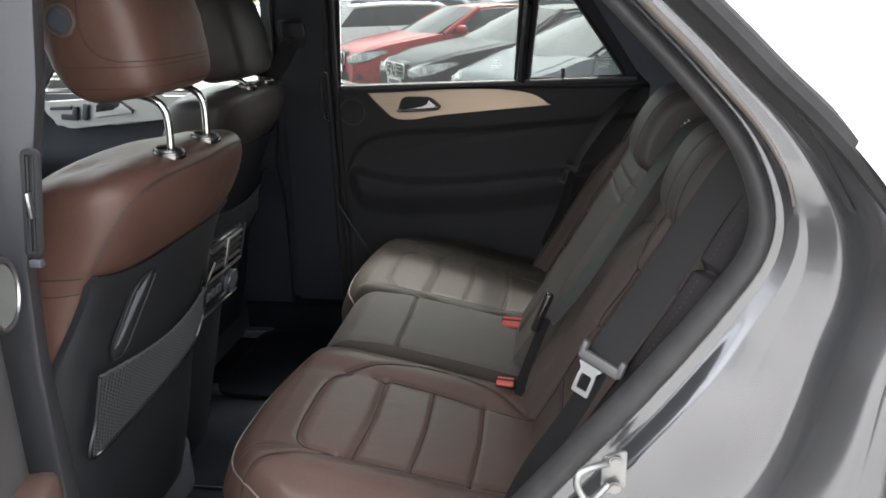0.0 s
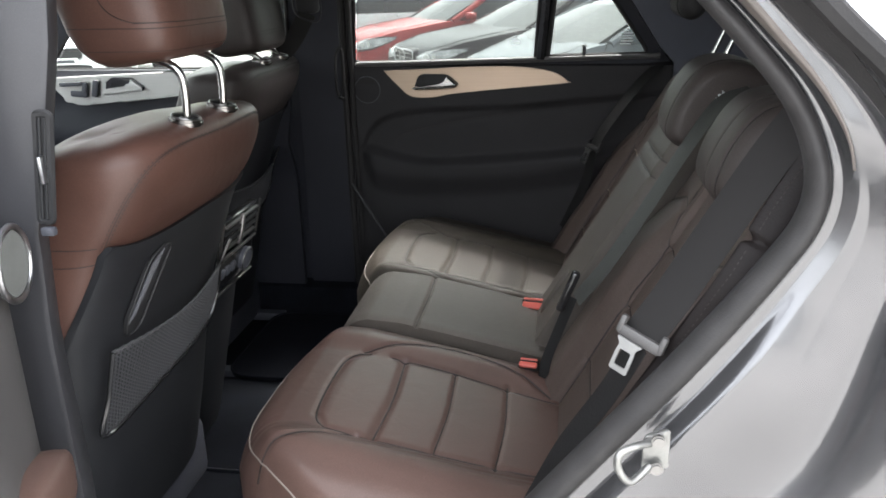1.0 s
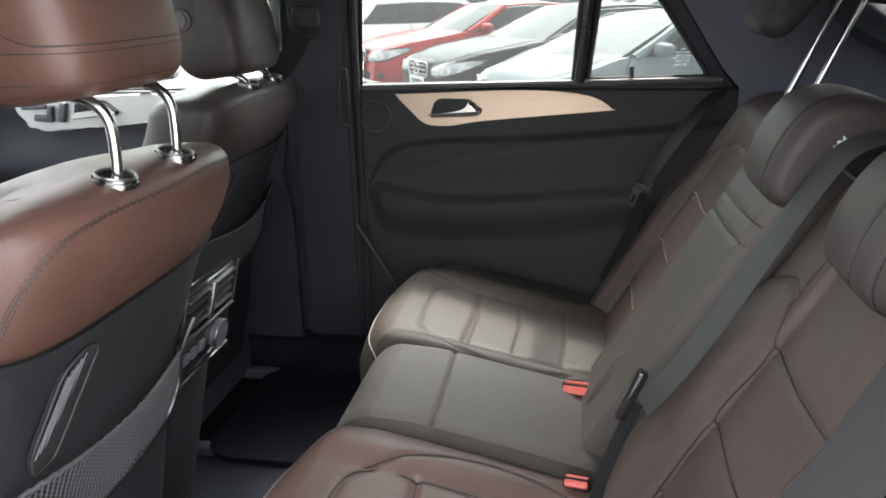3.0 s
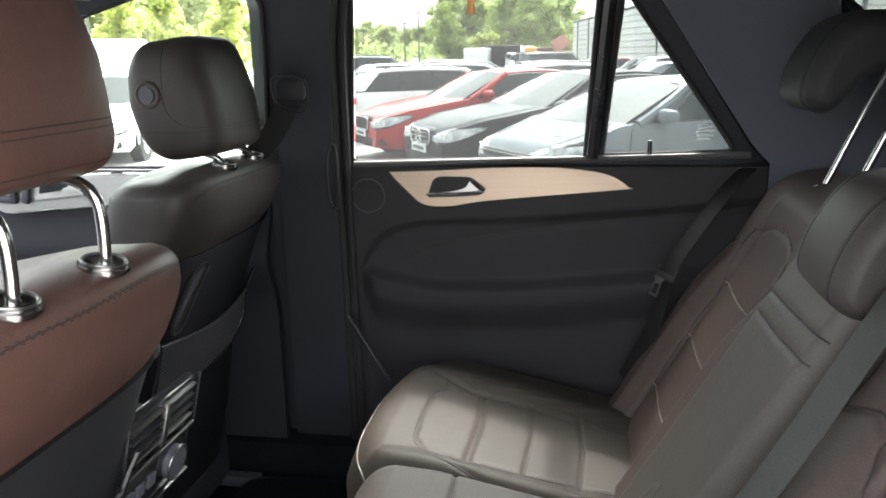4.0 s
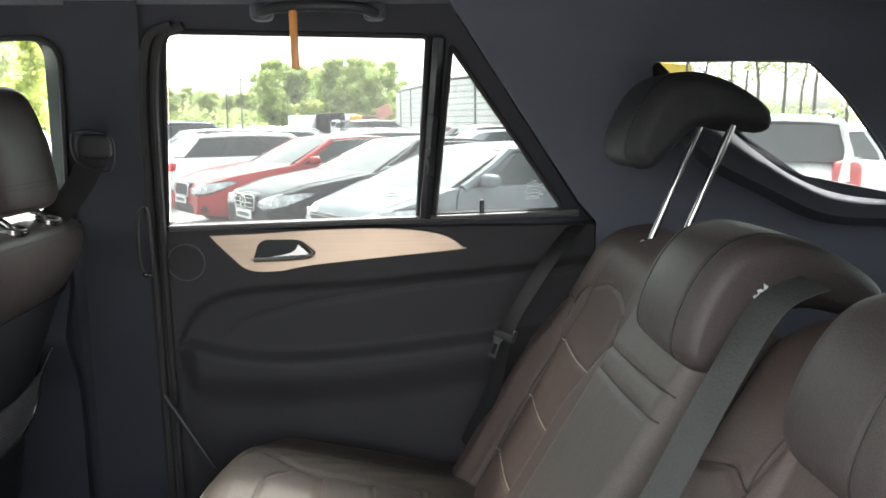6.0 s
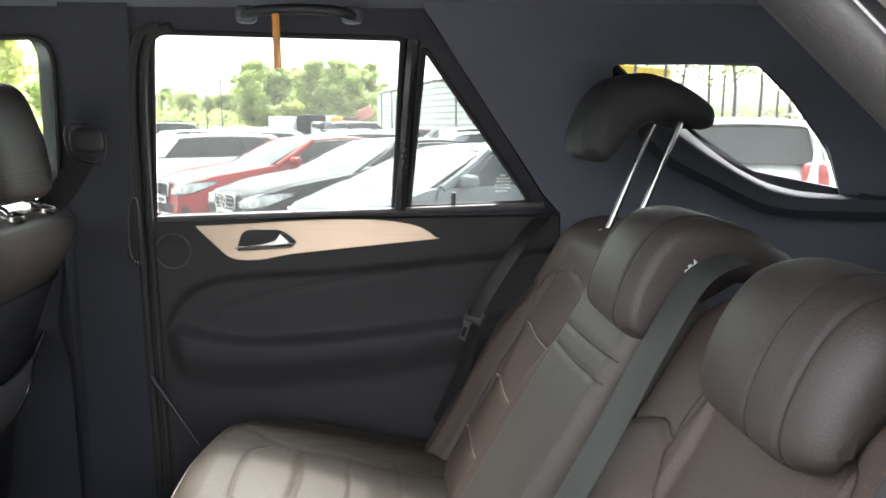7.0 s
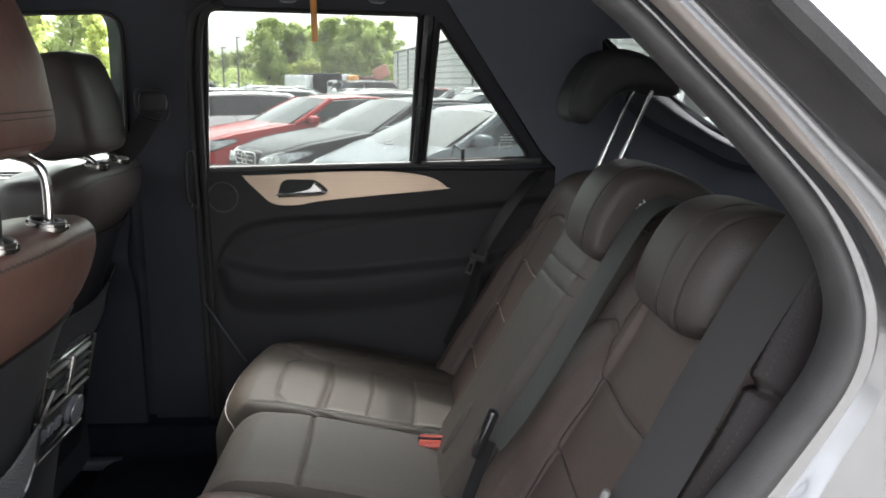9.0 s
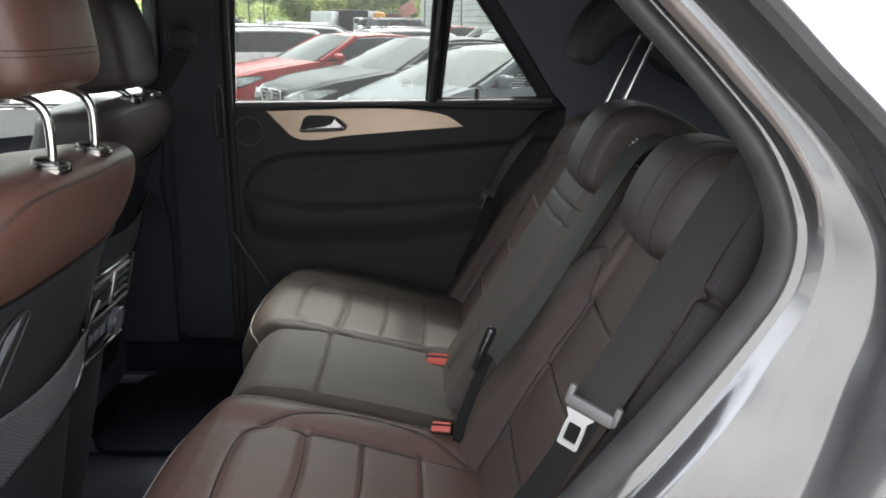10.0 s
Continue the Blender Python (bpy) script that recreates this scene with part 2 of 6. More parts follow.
def tube(pts, r, sides=8, closed=False, bm=None, flat=None):
    """A tube along the points; r is a number or one for each point; flat squashes it across that axis."""
    bm = bm or bmesh.new()
    p = [Vector(q) for q in pts]
    k = len(p)
    rings = []
    up = None
    for i in range(k):
        a = p[i - 1] if (i or closed) else p[0]
        b = p[(i + 1) % k] if (closed or i + 1 < k) else p[-1]
        d = (b - a).normalized()
        if up is None:
            up = d.orthogonal().normalized()
        up = (up - d * up.dot(d))
        up = up.normalized() if up.length > 1e-6 else d.orthogonal().normalized()
        side = d.cross(up)
        rad = r[i] if isinstance(r, (list, tuple)) else r
        ring = []
        for s in range(sides):
            an = 2 * math.pi * s / sides
            o = (up * math.cos(an) + side * math.sin(an)) * rad
            ring.append(bm.verts.new(p[i] + o))
        rings.append(ring)
    for i in range(k if closed else k - 1):
        q0, q1 = rings[i], rings[(i + 1) % k]
        for s in range(sides):
            bm.faces.new((q0[s], q0[(s + 1) % sides], q1[(s + 1) % sides], q1[s]))
    if not closed:
        bm.faces.new(rings[0][::-1])
        bm.faces.new(rings[-1])
    return bm


def strap(pts, across, w, t=0.0016, bm=None):
    """A flat band along the points, w wide along `across`."""
    bm = bm or bmesh.new()
    p = [Vector(q) for q in pts]
    a = Vector(across).normalized()
    rows = []
    for i, q in enumerate(p):
        d = (p[min(i + 1, len(p) - 1)] - p[max(i - 1, 0)]).normalized()
        s = (a - d * a.dot(d)).normalized()
        nrm = d.cross(s)
        cols = []
        for u, v in ((-1, -0.4), (-0.93, -1), (0, -1), (0.93, -1), (1, -0.4), (1, 0.4), (0.93, 1), (0, 1), (-0.93, 1), (-1, 0.4)):
            cols.append(bm.verts.new(q + s * u * w / 2 + nrm * v * t / 2))
        rows.append(cols)
    for r0, r1 in zip(rows, rows[1:]):
        for j in range(10):
            bm.faces.new((r0[j], r0[(j + 1) % 10], r1[(j + 1) % 10], r1[j]))
    bm.faces.new(rows[0][::-1])
    bm.faces.new(rows[-1])
    return bm


def rounded(poly, r, n=5):
    """The corners of a flat polygon rounded; r is a number or one for each corner."""
    out = []
    k = len(poly)
    for i in range(k):
        a, b, c = Vector(poly[i - 1]), Vector(poly[i]), Vector(poly[(i + 1) % k])
        rad = r[i] if isinstance(r, (list, tuple)) else r
        u, v = (a - b), (c - b)
        d = min(rad, u.length * 0.45, v.length * 0.45)
        p0, p1 = b + u.normalized() * d, b + v.normalized() * d
        if d < 1e-5:
            out.append(b)
            continue
        for j in range(n + 1):
            t = j / n
            out.append(p0 * (1 - t) ** 2 + b * 2 * t * (1 - t) + p1 * t * t)
    return [tuple(q) for q in out]


def plate(outer, holes, depth, put, bm=None, soft=0.0):
    """A slab with openings: outlines in (a, b), from depth 0 to `depth`; put(a, b, d) gives the place. soft rounds the front edge."""
    bm = bm or bmesh.new()
    loops = []
    for lp in [outer, *holes]:
        loops.append([bm.verts.new((a, b, 0)) for a, b in lp])
    edges = []
    for lp in loops:
        edges += [bm.edges.new((lp[i], lp[(i + 1) % len(lp)])) for i in range(len(lp))]
    fs = bmesh.ops.triangle_fill(bm, use_beauty=True, use_dissolve=False, edges=edges, normal=(0, 0, 1))["geom"]
    fs = [f for f in fs if isinstance(f, bmesh.types.BMFace)]
    twin = {}
    for lp in loops:
        for v in lp:
            twin[v] = bm.verts.new((v.co.x, v.co.y, depth))
    for f in fs:
        bm.faces.new([twin[v] for v in reversed(f.verts)])
    for lp in loops:
        for i in range(len(lp)):
            a, b = lp[i], lp[(i + 1) % len(lp)]
            bm.faces.new((a, b, twin[b], twin[a]))
    if soft:
        rim = [e for e in edges if e.is_valid]
        bmesh.ops.bevel(bm, geom=rim, offset=soft, segments=2, affect="EDGES", profile=0.5)
    for v in bm.verts:
        v.co = Vector(put(*v.co))
    return bm


def sheet(f, ns, nt, thick=None, bm=None):
    """A grid f(s, t), s and t from 0 to 1; thick(s, t) gives the offset to its back."""
    bm = bm or bmesh.new()
    top = [[bm.verts.new(f(i / ns, j / nt)) for j in range(nt + 1)] for i in range(ns + 1)]
    for i in range(ns):
        for j in range(nt):
            bm.faces.new((top[i][j], top[i + 1][j], top[i + 1][j + 1], top[i][j + 1]))
    if thick:
        rim = [(i, 0) for i in range(ns)] + [(ns, j) for j in range(nt)] + [(i, nt) for i in range(ns, 0, -1)] + [(0, j) for j in range(nt, 0, -1)]
        low = [bm.verts.new(top[i][j].co + Vector(thick(i / ns, j / nt))) for i, j in rim]
        k = len(rim)
        for q in range(k):
            (i, j), (i2, j2) = rim[q], rim[(q + 1) % k]
            bm.faces.new((top[i2][j2], top[i][j], low[q], low[(q + 1) % k]))
        mid = bm.verts.new(sum((v.co for v in low), Vector()) / k)
        for q in range(k):
            bm.faces.new((low[(q + 1) % k], low[q], mid))
    return bm


def blob(c, r, e1=0.5, e2=0.5, warp=None, n=32, m=20, turn=None, bm=None):
    """A superellipsoid: small exponents are boxy. warp shapes the unit point."""
    bm = bm or bmesh.new()
    sg = lambda v, e: math.copysign(abs(v) ** e, v)
    rows = []
    for i in range(m + 1):
        ph = -math.pi / 2 + math.pi * i / m
        row = []
        for j in range(n):
            th = 2 * math.pi * j / n
            q = Vector((sg(math.cos(ph), e1) * sg(math.cos(th), e2), sg(math.cos(ph), e1) * sg(math.sin(th), e2), sg(math.sin(ph), e1)))
            if warp:
                q = Vector(warp(*q))
            q = Vector((q.x * r[0], q.y * r[1], q.z * r[2]))
            if turn:
                q = turn @ q
            row.append(q + Vector(c))
        rows.append(row)
    vs = [[bm.verts.new(q) for q in row] for row in rows[1:-1]]
    a, b = bm.verts.new(rows[0][0]), bm.verts.new(rows[-1][0])
    for i in range(len(vs) - 1):
        for j in range(n):
            bm.faces.new((vs[i][j], vs[i][(j + 1) % n], vs[i + 1][(j + 1) % n], vs[i + 1][j]))
    for j in range(n):
        bm.faces.new((a, vs[0][(j + 1) % n], vs[0][j]))
        bm.faces.new((b, vs[-1][j], vs[-1][(j + 1) % n]))
    return bm


def disc(c, axis, r, depth, sides=28, bevel=0.002, bm=None):
    bm = bm or bmesh.new()
    m = Matrix.Translation(c) @ Vector(axis).to_track_quat("Z", "Y").to_matrix().to_4x4()
    vs = bmesh.ops.create_cone(bm, cap_ends=True, segments=sides, radius1=r, radius2=r, depth=depth, matrix=m)["verts"]
    if bevel:
        es = [e for e in {e for v in vs for e in v.link_edges} if len(e.link_faces) == 2 and any(len(f.verts) > 4 for f in e.link_faces)]
        bmesh.ops.bevel(bm, geom=es, offset=bevel, segments=2, affect="EDGES")
    return bm


def ring(c, axis, r, w, bm=None, sides=8, n=32):
    m = Vector(axis).to_track_quat("Z", "Y").to_matrix()
    return tube([Vector(c) + m @ Vector((math.cos(2 * math.pi * i / n) * r, math.sin(2 * math.pi * i / n) * r, 0)) for i in range(n)], w, sides, True, bm)


def sstep(a, b, x):
    t = min(1, max(0, (x - a) / (b - a)))
    return t * t * (3 - 2 * t)


def groove(x, y, line, w):
    """1 on the line, falling to 0 at about w from it."""
    best = 9.0
    for (x0, y0), (x1, y1) in zip(line, line[1:]):
        dx, dy = x1 - x0, y1 - y0
        t = max(0, min(1, ((x - x0) * dx + (y - y0) * dy) / (dx * dx + dy * dy)))
        best = min(best, math.hypot(x - x0 - t * dx, y - y0 - t * dy))
    return math.exp(-(best / w) ** 2)


def seams(bm, lines, ray, r, n=8, lift=0.0004, out=None):
    """Threads laid on the surface of bm: each point is dropped on it along `ray`."""
    tree = BVHTree.FromBMesh(bm)
    out = out or bmesh.new()
    d = Vector(ray).normalized()
    for ln in lines:
        pts = []
        for q in smooth_line(ln, n):
            hit = tree.ray_cast(q - d * 0.25, d)
            if hit[0] is not None:
                pts.append(hit[0] + hit[1] * lift)
        if len(pts) > 2:
            tube(pts, r, 5, False, out)
    return out


def stitches(bm, lines, ray, gap=0.006, length=0.0038, r=0.0010, out=None):
    """Single stitches along lines on the surface of bm."""
    tree = BVHTree.FromBMesh(bm)
    out = out or bmesh.new()
    d = Vector(ray).normalized()
    for ln in lines:
        pts = [h[0] + h[1] * 0.0004 for h in (tree.ray_cast(q - d * 0.25, d) for q in smooth_line(ln, 24)) if h[0] is not None]
        run = 0.0
        for a, b in zip(pts, pts[1:]):
            run += (b - a).length
            if run > gap and (b - a).length > 1e-5:
                run = 0.0
                v = (b - a).normalized() * length
                tube([a, a + v], r, 4, False, out)
    return out

# ---- the car with its rear door open: shell and trim ----
GROUND = -0.28
MID = 1.735


def far_y(z):
    return 2.51 if z < 1.18 else 2.495 - 0.05 * (z - 1.18)


def far_put(off=0.0):
    return lambda a, b, d: (0.185 + (a - 0.185) * (1 + d / 1.72), far_y(b) + off + d, 1.40 + (b - 1.40) * (1 + d / 1.72))


def deeper(poly, y):
    """An outline in the plane y carried out to the side wall, as seen from the doorway."""
    return [(0.185 + (a - 0.185) * (far_y(1.3) - 0.70) / (y - 0.70), 1.40 + (b - 1.40) * (far_y(1.3) - 0.70) / (y - 0.70)) for a, b in poly]


FRONT_WIN = rounded([(-0.535, 1.165), (-0.515, 1.57), (-0.83, 1.562), (-1.03, 1.505), (-1.34, 1.16)], [0.02, 0.06, 0.02, 0.02, 0.03])
FRONT_WIN = deeper(FRONT_WIN, 2.45)
REAR_WIN = rounded([(-0.330, 1.178), (0.205, 1.19), (0.229, 1.568), (-0.306, 1.580)], [0.012, 0.006, 0.012, 0.03])
REAR_WIN = deeper(REAR_WIN, 2.45)
QUARTER = rounded([(0.240, 1.197), (0.522, 1.203), (0.278, 1.548)], [0.006, 0.025, 0.008])
QUARTER = deeper(QUARTER, 2.45)
D_WIN = rounded([(0.68, 1.522), (0.74, 1.47), (0.83, 1.405), (0.90, 1.345), (0.97, 1.295), (1.05, 1.258), (1.13, 1.238), (1.235, 1.228), (1.20, 1.32), (1.10, 1.44), (1.02, 1.512)], 0.015, 3)
D_HOLE = deeper(rounded([(0.686, 1.510), (0.70, 1.425), (0.78, 1.352), (0.86, 1.292), (0.94, 1.242), (1.03, 1.205), (1.12, 1.188), (1.25, 1.180), (1.20, 1.32), (1.10, 1.44), (1.02, 1.512)], 0.015, 3), 2.40)
D_EDGE = deeper([(0.66, 1.535), (0.74, 1.463), (0.83, 1.398), (0.90, 1.338), (0.97, 1.288), (1.05, 1.251), (1.13, 1.231), (1.25, 1.220), (1.45, 1.21)], 2.40)
D_WIN = deeper(D_WIN, 2.40)

door_f = thing("car_door", (-0.9, 2.5, 0.42), "closed black front door of the car, seen from inside", "car door", "car doors")
part("door_frame", plate([(-1.75, 0.35), (-0.535, 0.35), (-0.50, 1.2), (-0.50, 1.66), (-0.95, 1.66), (-1.75, 1.18)], [FRONT_WIN], 0.05, far_put()), DOORSKIN, door_f)
pane = part("window_pane", plate(FRONT_WIN, [], 0.004, far_put(0.02)), CLEAR, door_f, "clear side window glass")
pane.visible_shadow = False
part("door_panel", sheet(lambda s, t: (-1.7 + 1.16 * s, 2.452 - 0.05 * math.exp(-((t - 0.72) / 0.1) ** 2) - 0.02 * sstep(0.85, 1, t) * (1 - sstep(0.97, 1, t)), 0.4 + 0.76 * t), 24, 40, lambda s, t: (0, 0.02, 0)), DOORSKIN, door_f)
FT = rounded([(-1.29, 1.115), (-1.255, 1.066), (-1.20, 1.060), (-1.05, 1.072), (-0.86, 1.090), (-0.53, 1.11), (-0.53, 1.155), (-0.90, 1.160), (-1.29, 1.143)], 0.02, 4)
ftrim = part("trim_panel", plate(FT, [], 0.012, lambda a, b, d: (a, 2.400 + d, b), soft=0.003), ALU_FRONT, door_f, "brushed aluminium door trim, paled for window light")
part("handle_recess", plate(rounded([(-1.120, 1.092), (-0.99, 1.106), (-0.984, 1.116), (-1.022, 1.144), (-1.09, 1.142), (-1.110, 1.130)], 0.012), [], 0.006, lambda a, b, d: (a, 2.395 + d, b), soft=0.002), PLASTIC_GLOSS, ftrim)
part("door_handle", plate(rounded([(-1.120, 1.092), (-0.992, 1.106), (-0.990, 1.113), (-1.020, 1.138), (-1.038, 1.120), (-1.117, 1.106)], 0.008), [], 0.008, lambda a, b, d: (a, 2.386 + d, b), soft=0.003), ALU_FRONT, ftrim, "satin inner door handle")
for a, b, w, h, tilt in ((-1.228, 1.124, 0.075, 0.013, -2), (-1.203, 1.094, 0.055, 0.018, 4), (-1.182, 1.110, 0.016, 0.040, 14), (-1.146, 1.111, 0.018, 0.054, 14)):
    part("seat_switch", box((a, 2.392, b), (w, 0.014, h), 0.004, Matrix.Rotation(radians(tilt), 3, "Y")), PLASTIC, ftrim)
part("window_seal", tube([(a, far_y(b) - 0.004, b) for a, b in FRONT_WIN], 0.006, 6, True), RUBBER, door_f)

solo("b_pillar_trim", plate([(-0.496, 0.3), (-0.374, 0.3), (-0.374, 1.66), (-0.496, 1.66)], [], 0.09, lambda a, b, d: (a - 0.02 * (1.2 - b if b < 1.2 else 0), far_y(b) - 0.022 - 0.012 * math.cos((a + 0.435) * 25) + d, b), soft=0.012), DOORSKIN,
          "tall dark B-pillar trim between the two side doors", "pillar", kind="structure")
for off, rr in ((-0.369, 0.011), (-0.347, 0.009)):
    solo("door_seal", tube(smooth_line([(off + 0.005, far_y(0.5) - 0.03, 0.45), (off, far_y(1.0) - 0.035, 1.0), (off + 0.003, far_y(1.25) - 0.03, 1.25), (off + 0.008, far_y(1.45) - 0.03, 1.45), (off + 0.03, far_y(1.56) - 0.035, 1.565), (off + 0.08, far_y(1.59) - 0.04, 1.592)], 6), rr, 8), RUBBER,
         "black rubber seal along the door opening", "door seal", "door seals", "structure")
latch = thing("pillar_handle", (-0.372, 2.42, 1.08), "long black loop trim on the B-pillar edge", "trim")
part("loop", tube(smooth_line([(-0.36, 2.40, 1.225), (-0.372, 2.395, 1.20), (-0.374, 2.395, 1.12), (-0.366, 2.40, 1.085), (-0.352, 2.405, 1.085), (-0.35, 2.40, 1.13), (-0.352, 2.40, 1.21)], 6, True), 0.004, 8, True), RUBBER, latch)
part("pin", blob((-0.362, 2.393, 1.087), (0.006, 0.006, 0.006), 1, 1, n=12, m=8), PLASTIC_GLOSS, latch)

c_trim = thing("c_pillar_trim", (0.9, 2.47, 0.4), "dark cloth-covered rear pillar trim with an oval side window", "pillar trim", kind="structure")
part("trim_shell", plate([(0.507, 0.42), (1.62, 0.42), (1.62, 1.18), (1.36, 1.66), (0.266, 1.66), (0.306, 1.60), (0.563, 1.215), (0.607, 1.17), (0.607, 0.85)], [D_HOLE], 0.09, lambda a, b, d: (0.185 + (a - 0.185) * (1 + (d - 0.035) / 1.75), far_y(b) - 0.03 + d, 1.40 + (b - 1.40) * (1 + (d - 0.035) / 1.75)), soft=0.004), FABRIC, c_trim)
pane = part("window_pane", plate(D_WIN, [], 0.004, far_put(0.035)), GLASS, c_trim, "clear rear quarter window")
pane.visible_shadow = False
part("window_seal", tube([(a, far_y(b) + 0.005, b) for a, b in D_WIN], 0.006, 6, True), RUBBER, c_trim)
ledge_in = smooth_line([(0.775, 2.385, 1.379), (0.837, 2.385, 1.326), (0.945, 2.385, 1.272), (1.080, 2.385, 1.212), (1.236, 2.385, 1.198), (1.486, 2.385, 1.193)], 8)
ledge_out = smooth_line([(0.185 + (p[0] - 0.185) * 1.022, far_y(p[1]) + 0.034, 1.40 + (p[1] - 1.40) * 1.022) for p in D_EDGE], 8)


def ledge(s, t):
    """The flared ledge between the window's lower edge and the pillar lining."""
    a, b = (ln[min(len(ln) - 1, round(s * (len(ln) - 1)))] for ln in (ledge_out, ledge_in))
    q = a.lerp(b, t)
    return q + Vector((0, 0.03 * sstep(0.7, 1, t) - 0.012 * math.sin(math.pi * t), 0.008 * math.sin(math.pi * t) - 0.02 * sstep(0.85, 1, t)))


part("window_ledge", sheet(ledge, 48, 14, lambda s, t: (0, 0.03, -0.02)), LEDGE, c_trim, "dark moulded ledge under the quarter window")

outer = solo("body_side_outer", plate([(-1.85, 0.25), (1.7, 0.25), (1.7, 1.2), (1.45, 1.72), (-0.95, 1.72), (-1.85, 1.2)], [[(0.185 + (a - 0.185) * 1.08, 1.40 + (b - 1.40) * 1.08) for a, b in w] for w in (FRONT_WIN, REAR_WIN, QUARTER)] + [[(0.185 + (0.95 + (a - 0.95) * 1.13 - 0.185) * 1.05, 1.40 + (1.375 + (b - 1.375) * 1.16 - 1.40) * 1.05) for a, b in D_HOLE]], 0.03, lambda a, b, d: (a, far_y(b) + 0.055 + d, b)), SILVER,
             "silver painted outer body side", "car body", kind="structure")

# headliner, and the closed front and rear of the cabin
solo("ceiling", sheet(lambda s, t: (-1.25 + 2.75 * s, 1.075 + 1.45 * t, 1.615 + 0.055 * math.sin(math.pi * t) + 0.03 * sstep(0, 0.2, t) - 0.0 - 0.02 * sstep(0.9, 1, t) - 0.03 * sstep(0.8, 1, s)), 30, 24, lambda s, t: (0, 0, 0.05)), FABRIC,
     "dark blue-black cloth headliner of the car", "ceiling", kind="structure")
solo("roof", sheet(lambda s, t: (-1.2 + 2.75 * s, 1.03 + 1.45 * t, 1.70 + 0.05 * math.sin(math.pi * t)), 12, 12, lambda s, t: (0, 0, -0.02)), SILVER, "silver painted car roof panel", "roof", kind="structure")
solo("tailgate", plate([(1.02, 0.35), (2.48, 0.35), (2.48, 1.64), (1.02, 1.64)], [rounded([(1.16, 1.12), (2.34, 1.12), (2.24, 1.54), (1.26, 1.54)], 0.06)], 0.06, lambda a, b, d: (1.60 + d - 0.25 * max(0, b - 1.1), a, b)), FABRIC, "dark closed tailgate lining behind the load space", "tailgate", kind="structure")
rear = solo("rear_window", plate(rounded([(1.15, 1.11), (2.35, 1.11), (2.25, 1.55), (1.25, 1.55)], 0.06), [], 0.005, lambda a, b, d: (1.63 + d - 0.25 * max(0, b - 1.1), a, b)), GLASS, "curved tailgate window glass", "rear window", kind="structure")
rear.visible_shadow = False
solo("floor", sheet(lambda s, t: (-1.8 + 3.45 * s, 1.0 + 1.5 * t, 0.34 + 0.10 * math.exp(-((t - 0.5) / 0.12) ** 2) * (1 - sstep(0.55, 0.62, s)) + 0.004 * math.sin(s * 90) * math.sin(t * 40)), 60, 30, lambda s, t: (0, 0, -0.04)), CARPET,
     "black carpeted car floor with a centre tunnel", "floor", kind="structure")
solo("door_sill", box((-0.1, 2.49, 0.375), (3.4, 0.12, 0.17), 0.02), CARPET, "dark carpeted sill below the far doors", "sill", kind="structure")
solo("load_floor", box((1.1, MID, 0.72), (1.0, 1.4, 0.04), 0.01), CARPET, "black carpeted load floor behind the seats", "floor", kind="structure")
solo("dashboard", sheet(lambda s, t: (-1.95 + 0.55 * math.sin(s * 2.6) ** 0.8, 1.02 + 1.44 * t, 0.45 + 0.72 * (1 - math.cos(s * 2.2)) / 1.6), 24, 20, lambda s, t: (-0.1, 0, -0.02)), PLASTIC, "black soft-touch dashboard", "dashboard", kind="structure")
VY, VZ = 2.468, 1.072
vent = thing("dashboard_vent", (-1.44, VY, VZ), "black dashboard air vent with satin surround", "air vent")
part("housing", box((-1.475, VY, VZ), (0.06, 0.15, 0.085), 0.02), PLASTIC_GLOSS, vent)
part("surround", tube([(-1.440, a, b) for a, b in rounded([(VY - 0.072, VZ - 0.042), (VY + 0.072, VZ - 0.042), (VY + 0.072, VZ + 0.042), (VY - 0.072, VZ + 0.042)], 0.025)], 0.006, 8, True), SATIN, vent, "satin metal vent ring")
for i in range(4):
    part("slat", box((-1.443, VY, VZ - 0.024 + 0.016 * i), (0.012, 0.125, 0.004), 0.0015), PLASTIC_GREY, vent)
part("foot", box((-1.50, VY, VZ - 0.10), (0.10, 0.12, 0.16), 0.03), PLASTIC, vent)
wind = solo("windscreen", sheet(lambda s, t: (-1.95 + 0.72 * s, 1.06 + 1.40 * t, 1.14 + 0.50 * s), 6, 8, lambda s, t: (0, 0, 0.005)), CLEAR, "clear windscreen glass", "windscreen", kind="structure")
wind.visible_shadow = False

# near front door, shut
NW = rounded([(-1.34, 1.16), (-0.56, 1.17), (-0.56, 1.55), (-0.83, 1.55), (-1.03, 1.50)], 0.03)
door_n = thing("car_door", (-0.95, 1.0, 0.42), "closed front door of the car beside the driver seat", "car door", "car doors")
part("door_frame", plate([(-1.75, 0.35), (-0.47, 0.35), (-0.47, 1.60), (-0.95, 1.59), (-1.75, 1.18)], [NW], -0.12, lambda a, b, d: (a, 2 * MID - far_y(b) + 0.02 + d, b)), PLASTIC, door_n)
pane = part("window_pane", plate(NW, [], 0.004, lambda a, b, d: (a, 2 * MID - far_y(b) - 0.03 + d, b)), CLEAR, door_n)
pane.visible_shadow = False

# ---- far rear door ----
door_r = thing("car_door", (0.1, 2.5, 0.42), "closed black rear door with brushed aluminium trim strip", "car door", "car doors")
part("door_frame", plate([(-0.36, 0.42), (0.50, 0.42), (0.60, 0.85), (0.60, 1.165), (0.558, 1.212), (0.262, 1.66), (-0.37, 1.66)], [REAR_WIN, QUARTER], 0.05, far_put()), DOORSKIN, door_r)
